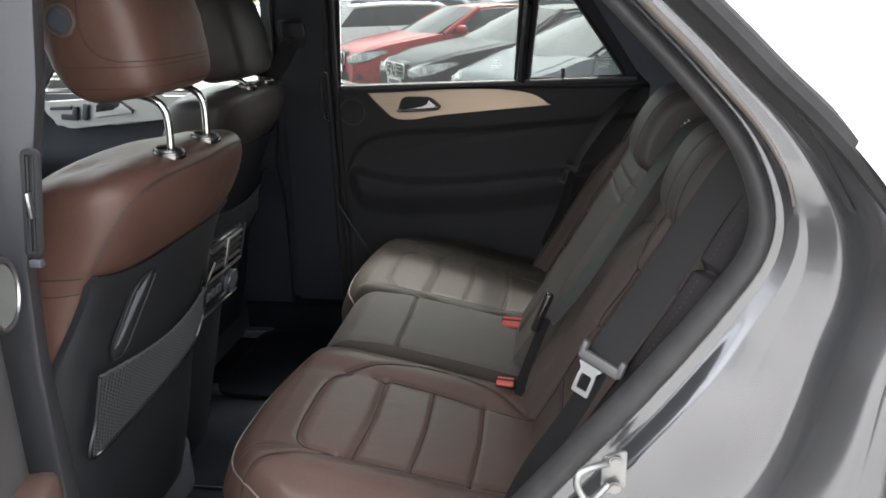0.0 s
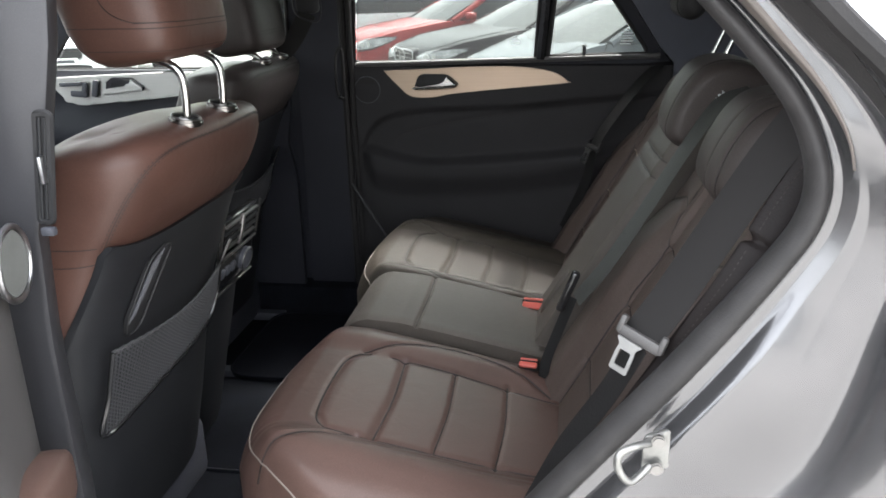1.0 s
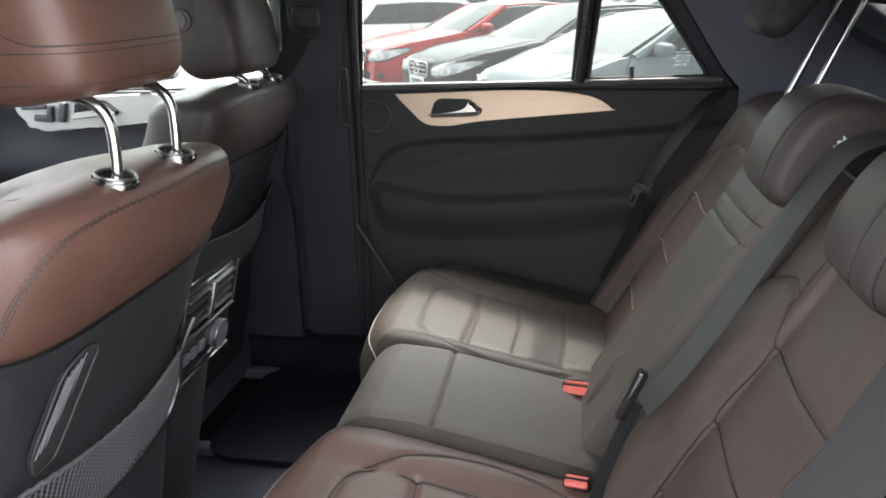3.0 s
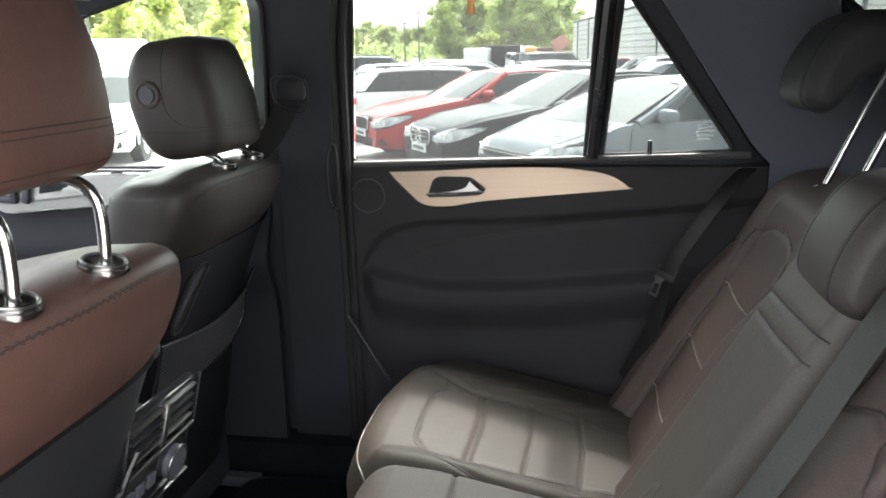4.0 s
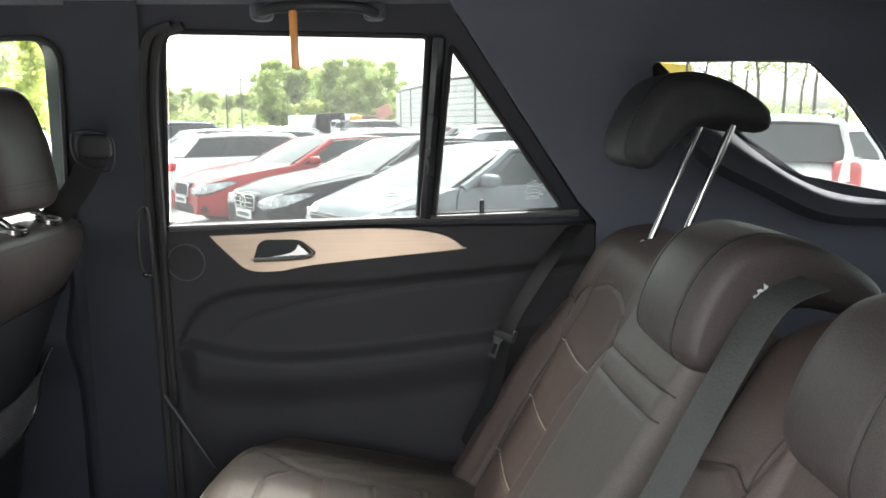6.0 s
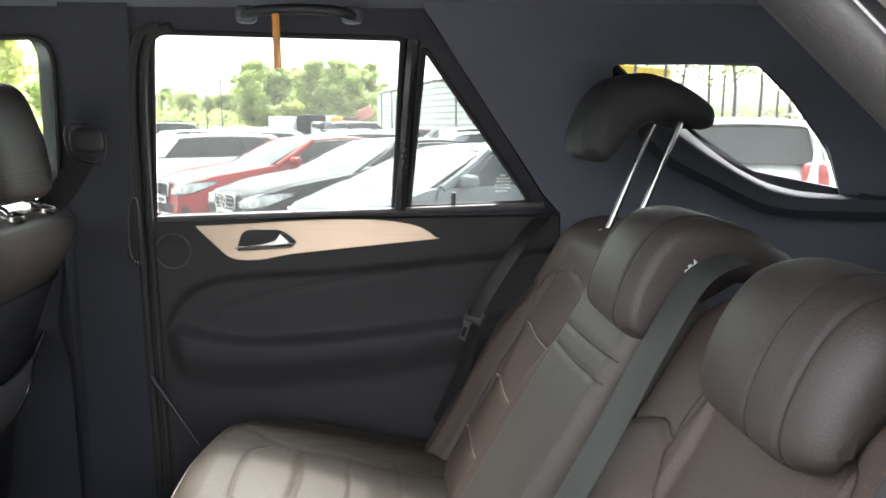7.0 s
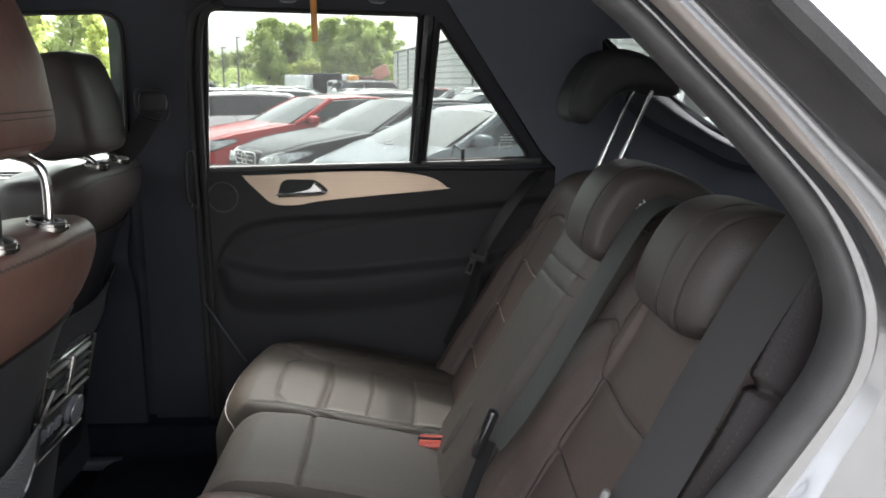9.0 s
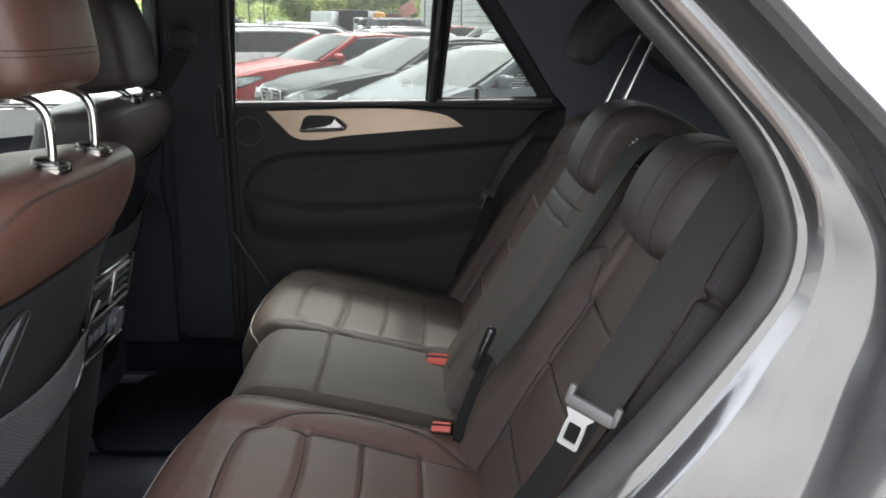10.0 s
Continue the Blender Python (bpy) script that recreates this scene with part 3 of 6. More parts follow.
for wname, shape in (("window", REAR_WIN), ("quarter_window", QUARTER)):
    pane = part("window_pane", plate(shape, [], 0.004, far_put(0.022)), GLASS, door_r, "clear side window glass")
    pane.visible_shadow = False
    part("window_seal", tube([(a, far_y(b) - 0.003, b) for a, b in shape], 0.006, 6, True), RUBBER, door_r)
part("window_divider", tube([(0.2205, far_y(1.185) - 0.006, 1.185), (0.2535, far_y(1.56) - 0.006, 1.57)], 0.016, 8), PLASTIC_GLOSS, door_r)
part("sill_strip", tube([(-0.335, 2.488, 1.170), (0.2, 2.486, 1.183), (0.56, 2.486, 1.193)], 0.008, 8), PLASTIC_GREY, door_r)
RECESS = [(-0.337, 0.885), (-0.301, 0.967), (-0.247, 1.012), (-0.14, 1.033), (0.082, 1.043), (0.307, 1.062), (0.60, 1.09)]
INSET = [(-0.225, 0.925), (-0.197, 0.956), (-0.053, 0.995), (0.171, 1.030), (0.444, 1.058), (0.60, 1.07)]


def eased(pts):
    return list(zip(*[(p.x, p.y) for p in smooth_line([(a, b, 0) for a, b in pts], 8)]))


TOP_LINE = eased(RECESS)
ARM_LINE = eased([(-0.30, 0.909), (-0.23, 0.889), (-0.116, 0.873), (0.08, 0.882), (0.351, 0.909), (0.60, 0.94)])
UNDER_LINE = eased([(-0.311, 0.860), (-0.277, 0.828), (-0.146, 0.813), (0.123, 0.825), (0.332, 0.858), (0.60, 0.89)])


def door_depth(x, z):
    """How far the door panel stands into the cabin."""
    top = np.interp(x, *TOP_LINE)
    arm, under = np.interp(x, *ARM_LINE), np.interp(x, *UNDER_LINE)
    left = sstep(-0.350, -0.285, x)
    d = 0.016 + 0.006 * sstep(1.15, 1.10, z) - 0.03 * sstep(1.165, 1.178, z)
    d -= 0.014 * sstep(top + 0.010, top - 0.012, z) * sstep(-0.345, -0.325, x)
    d += 0.027 * sstep(arm + 0.022, arm - 0.014, z) * left
    d -= 0.025 * sstep(under + 0.026, under - 0.060, z) * left
    d -= 0.0025 * groove(x, z, INSET, 0.007)
    return d


skin = sheet(lambda s, t: (-0.358 + 0.955 * s, 2.500 - door_depth(-0.358 + 0.955 * s, 0.43 + 0.748 * t), 0.43 + 0.748 * t), 130, 120, lambda s, t: (0, 0.012, 0))
gaps = seams(skin, [[(a, 2.4, b) for a, b in INSET]], (0, 1, 0), 0.0007)
skin = part("door_panel", skin, DOORPANEL, door_r, "moulded black door panel with a padded armrest")
part("panel_gap", gaps, THREAD, skin)
AT = smooth_line([(-0.243, 1.150, 0), (-0.205, 1.112, 0), (-0.165, 1.080, 0), (-0.10, 1.0765, 0), (-0.03, 1.088, 0), (0.14, 1.104, 0), (0.297, 1.118, 0), (0.302, 1.122, 0), (0.27, 1.144, 0), (0.22, 1.157, 0), (0.13, 1.165, 0), (0.0, 1.164, 0), (-0.13, 1.158, 0), (-0.235, 1.154, 0)], 4, True)
AT = [(p.x, p.y) for p in AT]
trim_y = lambda b: 2.476 - 0.12 * (1.15 - b)
strip = part("trim_strip", plate(AT, [], 0.012, lambda a, b, d: (a, trim_y(b) - 0.004 + d, b)), ALU, door_r, "brushed aluminium trim, warm reflection put into its colour")
HS = rounded([(-0.155, 1.100), (-0.025, 1.107), (-0.018, 1.116), (-0.052, 1.144), (-0.128, 1.145), (-0.143, 1.137)], [0.01, 0.008, 0.006, 0.015, 0.015, 0.012])
part("handle_recess", plate(HS, [], 0.006, lambda a, b, d: (a, trim_y(b) - 0.0065 + d, b)), BLACK_HOLE, strip)
lever = smooth_line([(-0.152, 1.1015, 0), (-0.09, 1.1035, 0), (-0.030, 1.107, 0), (-0.024, 1.112, 0), (-0.040, 1.127, 0), (-0.053, 1.136, 0), (-0.056, 1.134, 0), (-0.066, 1.121, 0), (-0.10, 1.112, 0), (-0.151, 1.107, 0)], 4, True)
bar = smooth_line([(a, trim_y(b) - 0.019, b) for a, b in ((-0.150, 1.1035), (-0.09, 1.1055), (-0.040, 1.1085), (-0.028, 1.1125), (-0.031, 1.120), (-0.043, 1.130), (-0.053, 1.1365))], 6)
part("handle_bar", tube(bar, [0.0054 - 0.0026 * sstep(0.55, 1, i / len(bar)) for i in range(len(bar))], 8), CHROME, strip, "bright chrome edge of the door handle")
part("door_handle", plate([(p.x, p.y) for p in lever], [], 0.010, lambda a, b, d: (a, trim_y(b) - 0.018 + d, b)), DARK_CHROME, strip, "chrome inner door handle")
part("tweeter_ring", ring((-0.302, 2.479, 1.096), (0, -1, 0), 0.040, 0.0015), PLASTIC, door_r)
part("tweeter_grille", disc((-0.302, 2.482, 1.096), (0, -1, 0), 0.038, 0.006), RUBBER, door_r, "round perforated tweeter cover")
part("lock_pin", tube([(0.346, 2.490, 1.19), (0.346, 2.490, 1.224)], 0.0055, 10), PLASTIC_GLOSS, door_r)
part("light_strip", tube([(-0.352, 2.425, 0.815), (-0.335, 2.42, 0.79), (-0.25, 2.415, 0.65)], 0.005, 8), SHELL, door_r, "dark edge of the door pocket")
for i, (w, o) in enumerate(((0.012, 0.0), (0.032, 0.0), (0.036, 0.002), (0.036, -0.002), (0.036, 0.0), (0.030, -0.003))):
    part("glass_print", box((0.466 + o, far_y(1.25) + 0.018, 1.262 - 0.0075 * i), (w, 0.002, 0.0035), 0), MARK, door_r)
for i, (w, o) in enumerate(((0.014, 0.0), (0.030, 0.0), (0.034, 0.001), (0.032, -0.001))):
    part("glass_print", box((0.146 + o, far_y(1.24) + 0.018, 1.245 - 0.0065 * i), (w * 0.8, 0.002, 0.0014), 0), MARK, door_r)

# ---- near side: door opening, seal, painted jamb ----
def near_y(z):
    return 0.98 + 0.20 * max(0, z - 1.22)


APERTURE = smooth_line([(-0.30, 1.60, 0), (-0.05, 1.598, 0), (0.13, 1.575, 0), (0.26, 1.532, 0), (0.356, 1.468, 0), (0.425, 1.402, 0), (0.48, 1.345, 0), (0.530, 1.285, 0), (0.556, 1.225, 0), (0.557, 1.17, 0), (0.525, 1.11, 0), (0.434, 0.982, 0), (0.30, 0.81, 0), (0.20, 0.68, 0), (0.09, 0.56, 0), (-0.03, 0.48, 0), (-0.20, 0.455, 0), (-0.40, 0.45, 0)], 5)


def rim(o, depth):
    """The opening's edge moved out by o, and to depth off the seal's plane."""
    out = []
    for i, p in enumerate(APERTURE):
        dy = depth
        d = (APERTURE[min(i + 1, len(APERTURE) - 1)] - APERTURE[max(i - 1, 0)]).normalized()
        nrm = Vector((-d.y, d.x, 0))
        if nrm.dot(p - Vector((-0.1, 1.05, 0))) < 0:
            nrm = -nrm
        k = (0.85 + 0.15 * sstep(1.46, 1.20, p.y)) * (1 + 1.3 * sstep(1.25, 0.95, p.y) * (0.3 if o < 0.05 else 1))
        o2 = o if o < 0.02 else 0.02 + (o - 0.02) * (1 - 0.46 * sstep(1.16, 1.33, p.y))
        q = p + nrm * o2 * k
        if 0.0345 < o < 0.075:
            # the sharp step of the jamb runs out into a soft slope beside the window
            soft = sstep(1.01, 1.11, p.y) * sstep(1.25, 1.20, p.y)
            dy += (-0.0045 - 0.70 * (o - 0.0345) - dy) * soft
        out.append(Vector((q.x, near_y(q.y) + dy * (1 + 0.10 * sstep(1.1, 1.35, p.y) * (dy < 0)), q.y)))
    return out


def band(first, profile, fine=3):
    bm = bmesh.new()
    profile = [(p.x, p.y) for p in smooth_line([(o, dy, 0) for o, dy in profile], fine)]
    rows = [[bm.verts.new(q) for q in rim(o, dy)] for o, dy in profile]
    for a, b in zip(rows, rows[1:]):
        for i in range(first, len(a) - 1):
            bm.faces.new((a[i], a[i + 1], b[i + 1], b[i]))
    return bm


side = thing("car_body_side", (0.6, 0.95, 0.3), "silver painted body side round the open rear door", "car body", kind="structure")
part("door_seal", band(0, [(0.014, 0.05), (0.0, 0.02), (-0.001, -0.004), (0.005, -0.016), (0.012, -0.018), (0.019, -0.011), (0.023, 0.004), (0.024, 0.03)]), SEAL, side, "black rubber door seal")
part("jamb", band(0, [(0.019, 0.03), (0.021, 0.004), (0.0225, 0.0), (0.027, -0.002), (0.032, -0.003), (0.0345, -0.0045), (0.0365, -0.008), (0.039, -0.0165), (0.0415, -0.0245), (0.044, -0.0285), (0.048, -0.0302), (0.055, -0.0310), (0.065, -0.0318), (0.074, -0.0328), (0.080, -0.0360), (0.084, -0.0415), (0.088, -0.050), (0.093, -0.066), (0.103, -0.083), (0.112, -0.094), (0.120, -0.099)]), SILVER, side, "silver painted door jamb")


def frame_rubber(profile, last):
    """Dark rubber laid on the jamb along the window frame, narrowing to its lower end."""
    bm = bmesh.new()
    profile = [(p.x, p.y) for p in smooth_line([(o, dy, 0) for o, dy in profile], 3)]
    lines = [rim(o - 0.0015, dy - 0.0025)[:last] for o, dy in profile]
    mid = lines[len(lines) // 2]
    rows = []
    for ln in lines:
        rows.append([bm.verts.new(m.lerp(q, 0.12 + 0.88 * sstep(last - 1, last - 16, i))) for i, (q, m) in enumerate(zip(ln, mid))])
    for a, b in zip(rows, rows[1:]):
        for i in range(last - 1):
            bm.faces.new((a[i], a[i + 1], b[i + 1], b[i]))
    return bm


part("inner_rubber", frame_rubber([(0.0375, -0.009), (0.040, -0.0165), (0.0425, -0.0245), (0.045, -0.0285), (0.051, -0.0305), (0.058, -0.0312)], 42), FRAME_TRIM, side, "grey rubber strip along the window frame")
part("outer_rubber", frame_rubber([(0.077, -0.039), (0.080, -0.041), (0.084, -0.048), (0.093, -0.064), (0.104, -0.082), (0.114, -0.096)], 42), SEAL, side, "dark rubber strip beside the glass")
part("edge_rubber", tube(rim(0.122, -0.100)[8:46], [0.011 * sstep(46, 37, i) + 0.0015 for i in range(8, 46)], 8), RUBBER, side)
part("quarter_panel", band(40, [(0.119, -0.098), (0.123, -0.102), (0.129, -0.105), (0.134, -0.110), (0.140, -0.120), (0.15, -0.124), (0.18, -0.130), (0.26, -0.136), (0.40, -0.138), (0.60, -0.13)]), SILVER, side, "silver painted rear wing")

def qglass_outline():
    edge = [(q.x, q.z) for q in rim(0.125, 0)[14:46]]
    return edge + [(0.9, 1.17), (1.45, 1.20), (1.25, 1.56), (0.6, 1.585)]


part("pillar_panel", plate(qglass_outline(), [], 0.02, lambda a, b, d: (a, near_y(b) - 0.142 + 0.22 * max(0, b - 1.2) + d, b)), SKY_GLASS, side, "rear quarter glass mirroring the bright sky")
part("inner_trim", plate([(0.42, 0.45), (1.62, 0.45), (1.62, 1.62), (0.40, 1.62), (0.52, 1.47), (0.63, 1.32), (0.65, 1.2), (0.62, 1.08), (0.50, 0.88)], [], 0.03, lambda a, b, d: (a, near_y(b) + 0.015 + d, b)), FABRIC, side, "dark inner pillar lining")
hook = thing("door_striker", (0.394, 0.906, 0.897), "plated steel door striker loop bolted to the jamb", "door striker")
part("plate", plate(rounded([(0.388, 0.868), (0.418, 0.88), (0.418, 0.93), (0.388, 0.918)], 0.010), [], 0.006, lambda a, b, d: (a + 0.012, near_y(b) - 0.065 + d, b), soft=0.002), ZINC, hook)
part("loop", tube(smooth_line([(0.410, 0.915, 0.912), (0.390, 0.897, 0.917), (0.372, 0.888, 0.911), (0.372, 0.886, 0.893), (0.386, 0.888, 0.876), (0.408, 0.91, 0.884)], 6), 0.0045, 10), ZINC, hook)
for z in (0.918, 0.882):
    part("screw", disc((0.416, 0.908, z), (0, -1, 0), 0.008, 0.006, 20, 0.002), DARK_SATIN, hook)
solo("door_sill", box((-0.15, 0.985, 0.40), (1.3, 0.16, 0.08), 0.02), PLASTIC, "black plastic door sill tread", "sill", kind="structure")

# near B-pillar trim with its air vent
NB = [(-0.310, 1.62), (-0.316, 1.46), (-0.324, 1.35), (-0.346, 1.22), (-0.374, 1.11), (-0.385, 0.95), (-0.385, 0.40), (-0.52, 0.40), (-0.50, 1.62)]
pil = thing("pillar_trim", (-0.42, 1.03, 0.4), "pale grey lower B-pillar trim with a tall air vent", "pillar trim", kind="structure")
part("trim", plate(NB, [], 0.09, lambda a, b, d: (a - 0.55 * d, 1.0 + 0.12 * max(0, b - 1.2) + d, b), soft=0.012), PILLAR_GREY, pil)
v = part("vent_frame", tube([(a, 0.996, b) for a, b in rounded([(-0.366, 1.13), (-0.349, 1.13), (-0.326, 1.27), (-0.346, 1.27)], 0.006)], 0.005, 6, True), BLACK_HOLE, pil)
part("vent_hole", plate(rounded([(-0.366, 1.13), (-0.349, 1.13), (-0.326, 1.27), (-0.346, 1.27)], 0.006), [], 0.004, lambda a, b, d: (a, 0.995 + d, b)), BLACK_HOLE, v)
for q in (0.3, 0.7):
    part("vent_slat", tube([(-0.366 + 0.017 * q, 0.993, 1.135), (-0.346 + 0.020 * q, 0.993, 1.265)], 0.0016, 6), SHELL, v)
part("vent_tab", box((-0.345, 0.990, 1.20), (0.006, 0.012, 0.035), 0.002), SATIN, v)
part("vent_wheel", box((-0.355, 0.993, 1.118), (0.018, 0.012, 0.012), 0.003), PLASTIC, v)

# near rear door, swung open towards the front
odoor = thing("car_door", (-0.37, 0.93, 0.42), "rear door swung wide open, grey panel with round speaker", "car door", "car doors")
DA = radians(-74)
DU = Vector((math.cos(DA), math.sin(DA), 0))
DN = Vector((-DU.y, DU.x, 0))
DO = Vector((-0.395, 0.955, 0))
on_door = lambda u, z, d: DO + DU * u + DN * d + Vector((0, 0, z))
part("door_panel", sheet(lambda s, t: on_door(0.86 * s, 0.42 + 0.73 * t, 0.012 + 0.035 * math.exp(-abs((t - 0.52) / 0.09) ** 3) * sstep(0.1, 0.25, s) - 0.03 * sstep(0.95, 1, t) - 0.02 * sstep(0.06, 0, s)), 40, 40, lambda s, t: tuple(-DN * 0.04)), PLASTIC_GREY, odoor)
part("outer_skin", sheet(lambda s, t: on_door(0.92 * s, 0.36 + 0.80 * t, -0.12 - 0.03 * math.sin(math.pi * t)), 16, 16, lambda s, t: tuple(DN * 0.06)), SILVER, odoor, "silver painted outer door skin")
part("window_frame", plate(rounded([(0.0, 1.15), (0.88, 1.15), (0.66, 1.58), (0.05, 1.60)], 0.03), [rounded([(0.05, 1.17), (0.80, 1.17), (0.62, 1.54), (0.09, 1.55)], 0.03)], 0.03, lambda a, b, d: on_door(a, b, -0.09 + d - 0.2 * (b - 1.15))), PLASTIC, odoor)
part("speaker_grille", disc(on_door(0.045, 1.10, 0.022), DN, 0.044, 0.014, 36, 0.004), SPEAKER, odoor, "round grey speaker cover")
part("speaker_ring", ring(on_door(0.045, 1.10, 0.028), DN, 0.046, 0.004), SATIN, odoor, "satin speaker ring")
part("arm_pad", blob(on_door(0.22, 0.80, 0.022), (0.035, 0.20, 0.045), 0.5, 0.5, None, 28, 16, Matrix.Rotation(DA + math.pi / 2, 3, "Z")), LEATHER, odoor, "brown leather armrest pad")

# ---- front seats ----
def front_seat(dx, cy, drop, hide, label):
    seat = thing("front_seat", (-0.62 + dx, cy, 0.34), label, "car seat", "front seats")
    X = lambda x: x + dx
    # backrest: one lofted leather body, with the hard shell on its back
    Z, BACK, FRONT, HALF = zip((0.45, -0.475, -0.60, 0.215), (0.60, -0.447, -0.585, 0.235), (0.75, -0.422, -0.57, 0.245), (0.88, -0.390, -0.55, 0.250), (1.00, -0.345, -0.515, 0.252), (1.05, -0.324, -0.50, 0.252), (1.066, -0.304, -0.495, 0.252),
                               (1.10, -0.280, -0.485, 0.252), (1.14, -0.260, -0.47, 0.250), (1.17, -0.252, -0.462, 0.249), (1.188, -0.254, -0.458, 0.246), (1.200, -0.260, -0.450, 0.238), (1.208, -0.272, -0.440, 0.224), (1.213, -0.292, -0.420, 0.195), (1.215, -0.325, -0.385, 0.11))
    bend = lambda v, e=0.42: math.copysign(abs(v) ** e, v)

    def hull(z, th, grow=0.0):
        xb, xf, w = (float(np.interp(z, Z, c)) for c in (BACK, FRONT, HALF))
        c, sn = bend(math.cos(th), 0.42 if math.cos(th) > 0 else 0.85), bend(math.sin(th))
        return (X((xb + xf) / 2 + ((xb - xf) / 2 + grow) * c - 0.018 * sn ** 4), cy + (w + grow * 0.7) * sn, z + (0.006 * (1 - sn * sn) - 0.022 * ((1 - math.cos(th)) / 2) ** 1.5 * (0.4 + 0.6 * abs(math.sin(th)))) * sstep(1.08, 1.21, z))
    body = bmesh.new()
    levels = [0.45 + 0.73 * i / 44 for i in range(45)] + [1.186, 1.191, 1.196, 1.201, 1.205, 1.208, 1.211, 1.213, 1.2145]
    rows = [[body.verts.new(hull(z, 2 * math.pi * j / 96)) for j in range(96)] for z in levels]
    for r0, r1 in zip(rows, rows[1:]):
        for j in range(96):
            body.faces.new((r0[j], r0[(j + 1) % 96], r1[(j + 1) % 96], r1[j]))
    body.faces.new(rows[0][::-1])
    body.faces.new(rows[-1])
    runs = [[(X(-0.334), cy - 0.247, 1.068), (X(-0.310), cy - 0.244, 1.11), (X(-0.281), cy - 0.236, 1.155), (X(-0.261), cy - 0.208, 1.186), (X(-0.256), cy - 0.14, 1.195), (X(-0.252), cy, 1.195), (X(-0.256), cy + 0.12, 1.195), (X(-0.264), cy + 0.20, 1.190)]]
    drop_on = (-0.6, 0.6, -0.55)
    thread = seams(body, runs, drop_on, 0.0009, lift=0.0001)
    seams(body, [[(X(-0.52), cy - 0.25, z + 0.004), (X(-0.44), cy - 0.25, z), (X(-0.35), cy - 0.25, z + 0.002)] for z in (1.062, 1.035)], (0, 1, 0), 0.0009, out=thread)
    fine = bmesh.new()
    for o in (-0.006, 0.006):
        stitches(body, [[(p[0] + o, p[1], p[2] + o * 0.5) for p in ln] for ln in runs], drop_on, 0.0065, 0.0040, 0.0007, out=fine)
    top = part("backrest", body, hide, seat, "brown leather backrest with a stitched shoulder")
    part("seam", thread, THREAD, top)
    part("stitching", fine, THREAD, top)["kind"] = "stuff"
    rise = lambda u: 1.050 + 0.022 * u ** 4

    def shell(s, t):
        z = 0.46 + (1.07 - 0.46) * t
        th0 = 52 + 24 * sstep(1.05, 0.84, z)
        th = radians(-th0 + (th0 + 66) * s)
        z = 0.46 + (rise(bend(math.sin(th))) - 0.46) * t
        return hull(z, th, 0.010)
    part("back_shell", sheet(shell, 60, 40, lambda s, t: (-0.012, 0, 0)), SHELL, seat, "hard black seat back shell")
    # vent, net and frame on the shell
    sx = lambda z: X(float(np.interp(z, Z, BACK)) + 0.011)
    vy = cy - 0.125
    VO = [(vy - 0.056, 0.925), (vy - 0.044, 0.890), (vy - 0.006, 0.892), (vy + 0.046, 1.018), (vy + 0.020, 1.030), (vy - 0.022, 1.016)]
    vent = part("back_vent", tube([(sx(b) + 0.002, a, b) for a, b in rounded(VO, 0.014)], 0.0022, 6, True), BLACK_HOLE, seat)
    part("vent_hole", plate(rounded(VO, 0.014), [], 0.004, lambda a, b, d: (sx(b) - 0.004 + d, a, b)), BLACK_HOLE, vent)
    for i in range(6):
        a = vy - 0.046 + 0.0095 * i
        part("slat", tube([(sx(0.91) + 0.003, a, 0.915 + 0.003 * i), (sx(1.012) + 0.003, a + 0.030, 1.008 + 0.003 * i)], 0.0017, 6), PLASTIC, vent)
    lo, hi = cy - 0.212, cy + 0.185
    net = bmesh.new()
    nx, nz = 84, 21

    def nety(u, v):
        z1 = 0.885 - 0.012 * math.sin(math.pi * u)
        zb = 0.735 + 0.015 * u + 0.05 * u ** 9
        z = zb + (z1 - zb) * v
        return Vector((sx(z) + 0.004 + 0.022 * math.sin(math.pi * u) * v ** 2, lo + (hi - lo) * u, z))
    for j in range(nz + 1):
        pts = [nety(i / nx, min(1, max(0, j / nz + (0.36 / nz if i % 2 else -0.36 / nz)))) for i in range(nx + 1)]
        tube(pts, 0.0011, 4, False, net)
    part("net", net, NET, seat, "black elastic net pocket")
    part("net_hem", tube([nety(i / 60, 1.0) + Vector((0, 0, 0.0012 * math.sin(i * 2.1))) for i in range(61)], 0.0028, 6), NET, seat)
    part("net_frame", tube(smooth_line([nety(0, 1), nety(0, 0.5), nety(0, 0), nety(0.5, 0), nety(0.88, 0), nety(1, 0.2), nety(1, 1), nety(1, 1) + Vector((0.02, 0.012, 0.05))], 8), 0.004, 6), PLASTIC_GLOSS, seat)
    # seat cushion and base
    part("seat_base", box((X(-0.72), cy, 0.44), (0.50, 0.46, 0.16), 0.03), PLASTIC, seat)
    part("cushion", blob((X(-0.79), cy, 0.57), (0.26, 0.26, 0.085), 0.4, 0.35, n=40, m=20), hide, seat, "brown leather seat cushion")
    for q in (-0.2, 0.2):
        part("seat_rail", box((X(-0.66), cy + q, 0.365), (0.55, 0.035, 0.03), 0.006), PLASTIC, seat)
    # headrest on two bent chrome posts
    hz = 1.415 - drop
    def shape(x, y, z):
        if x < 0:
            x *= math.sqrt(max(0.12, 1 - 0.80 * z * z))
        return (x * (1 - 0.10 * max(0, z)) - 0.10 * max(0, z), y * (1 - 0.14 * max(0, z) ** 1.5 - 0.03 * max(0, -z)), z)
    cush = blob((X(-0.363), cy, hz), (0.093, 0.130, 0.116), 0.30, 0.45, shape, 72, 40, Matrix.Rotation(radians(-8), 3, "Y"))
    thread = bmesh.new()
    tree = BVHTree.FromBMesh(cush)
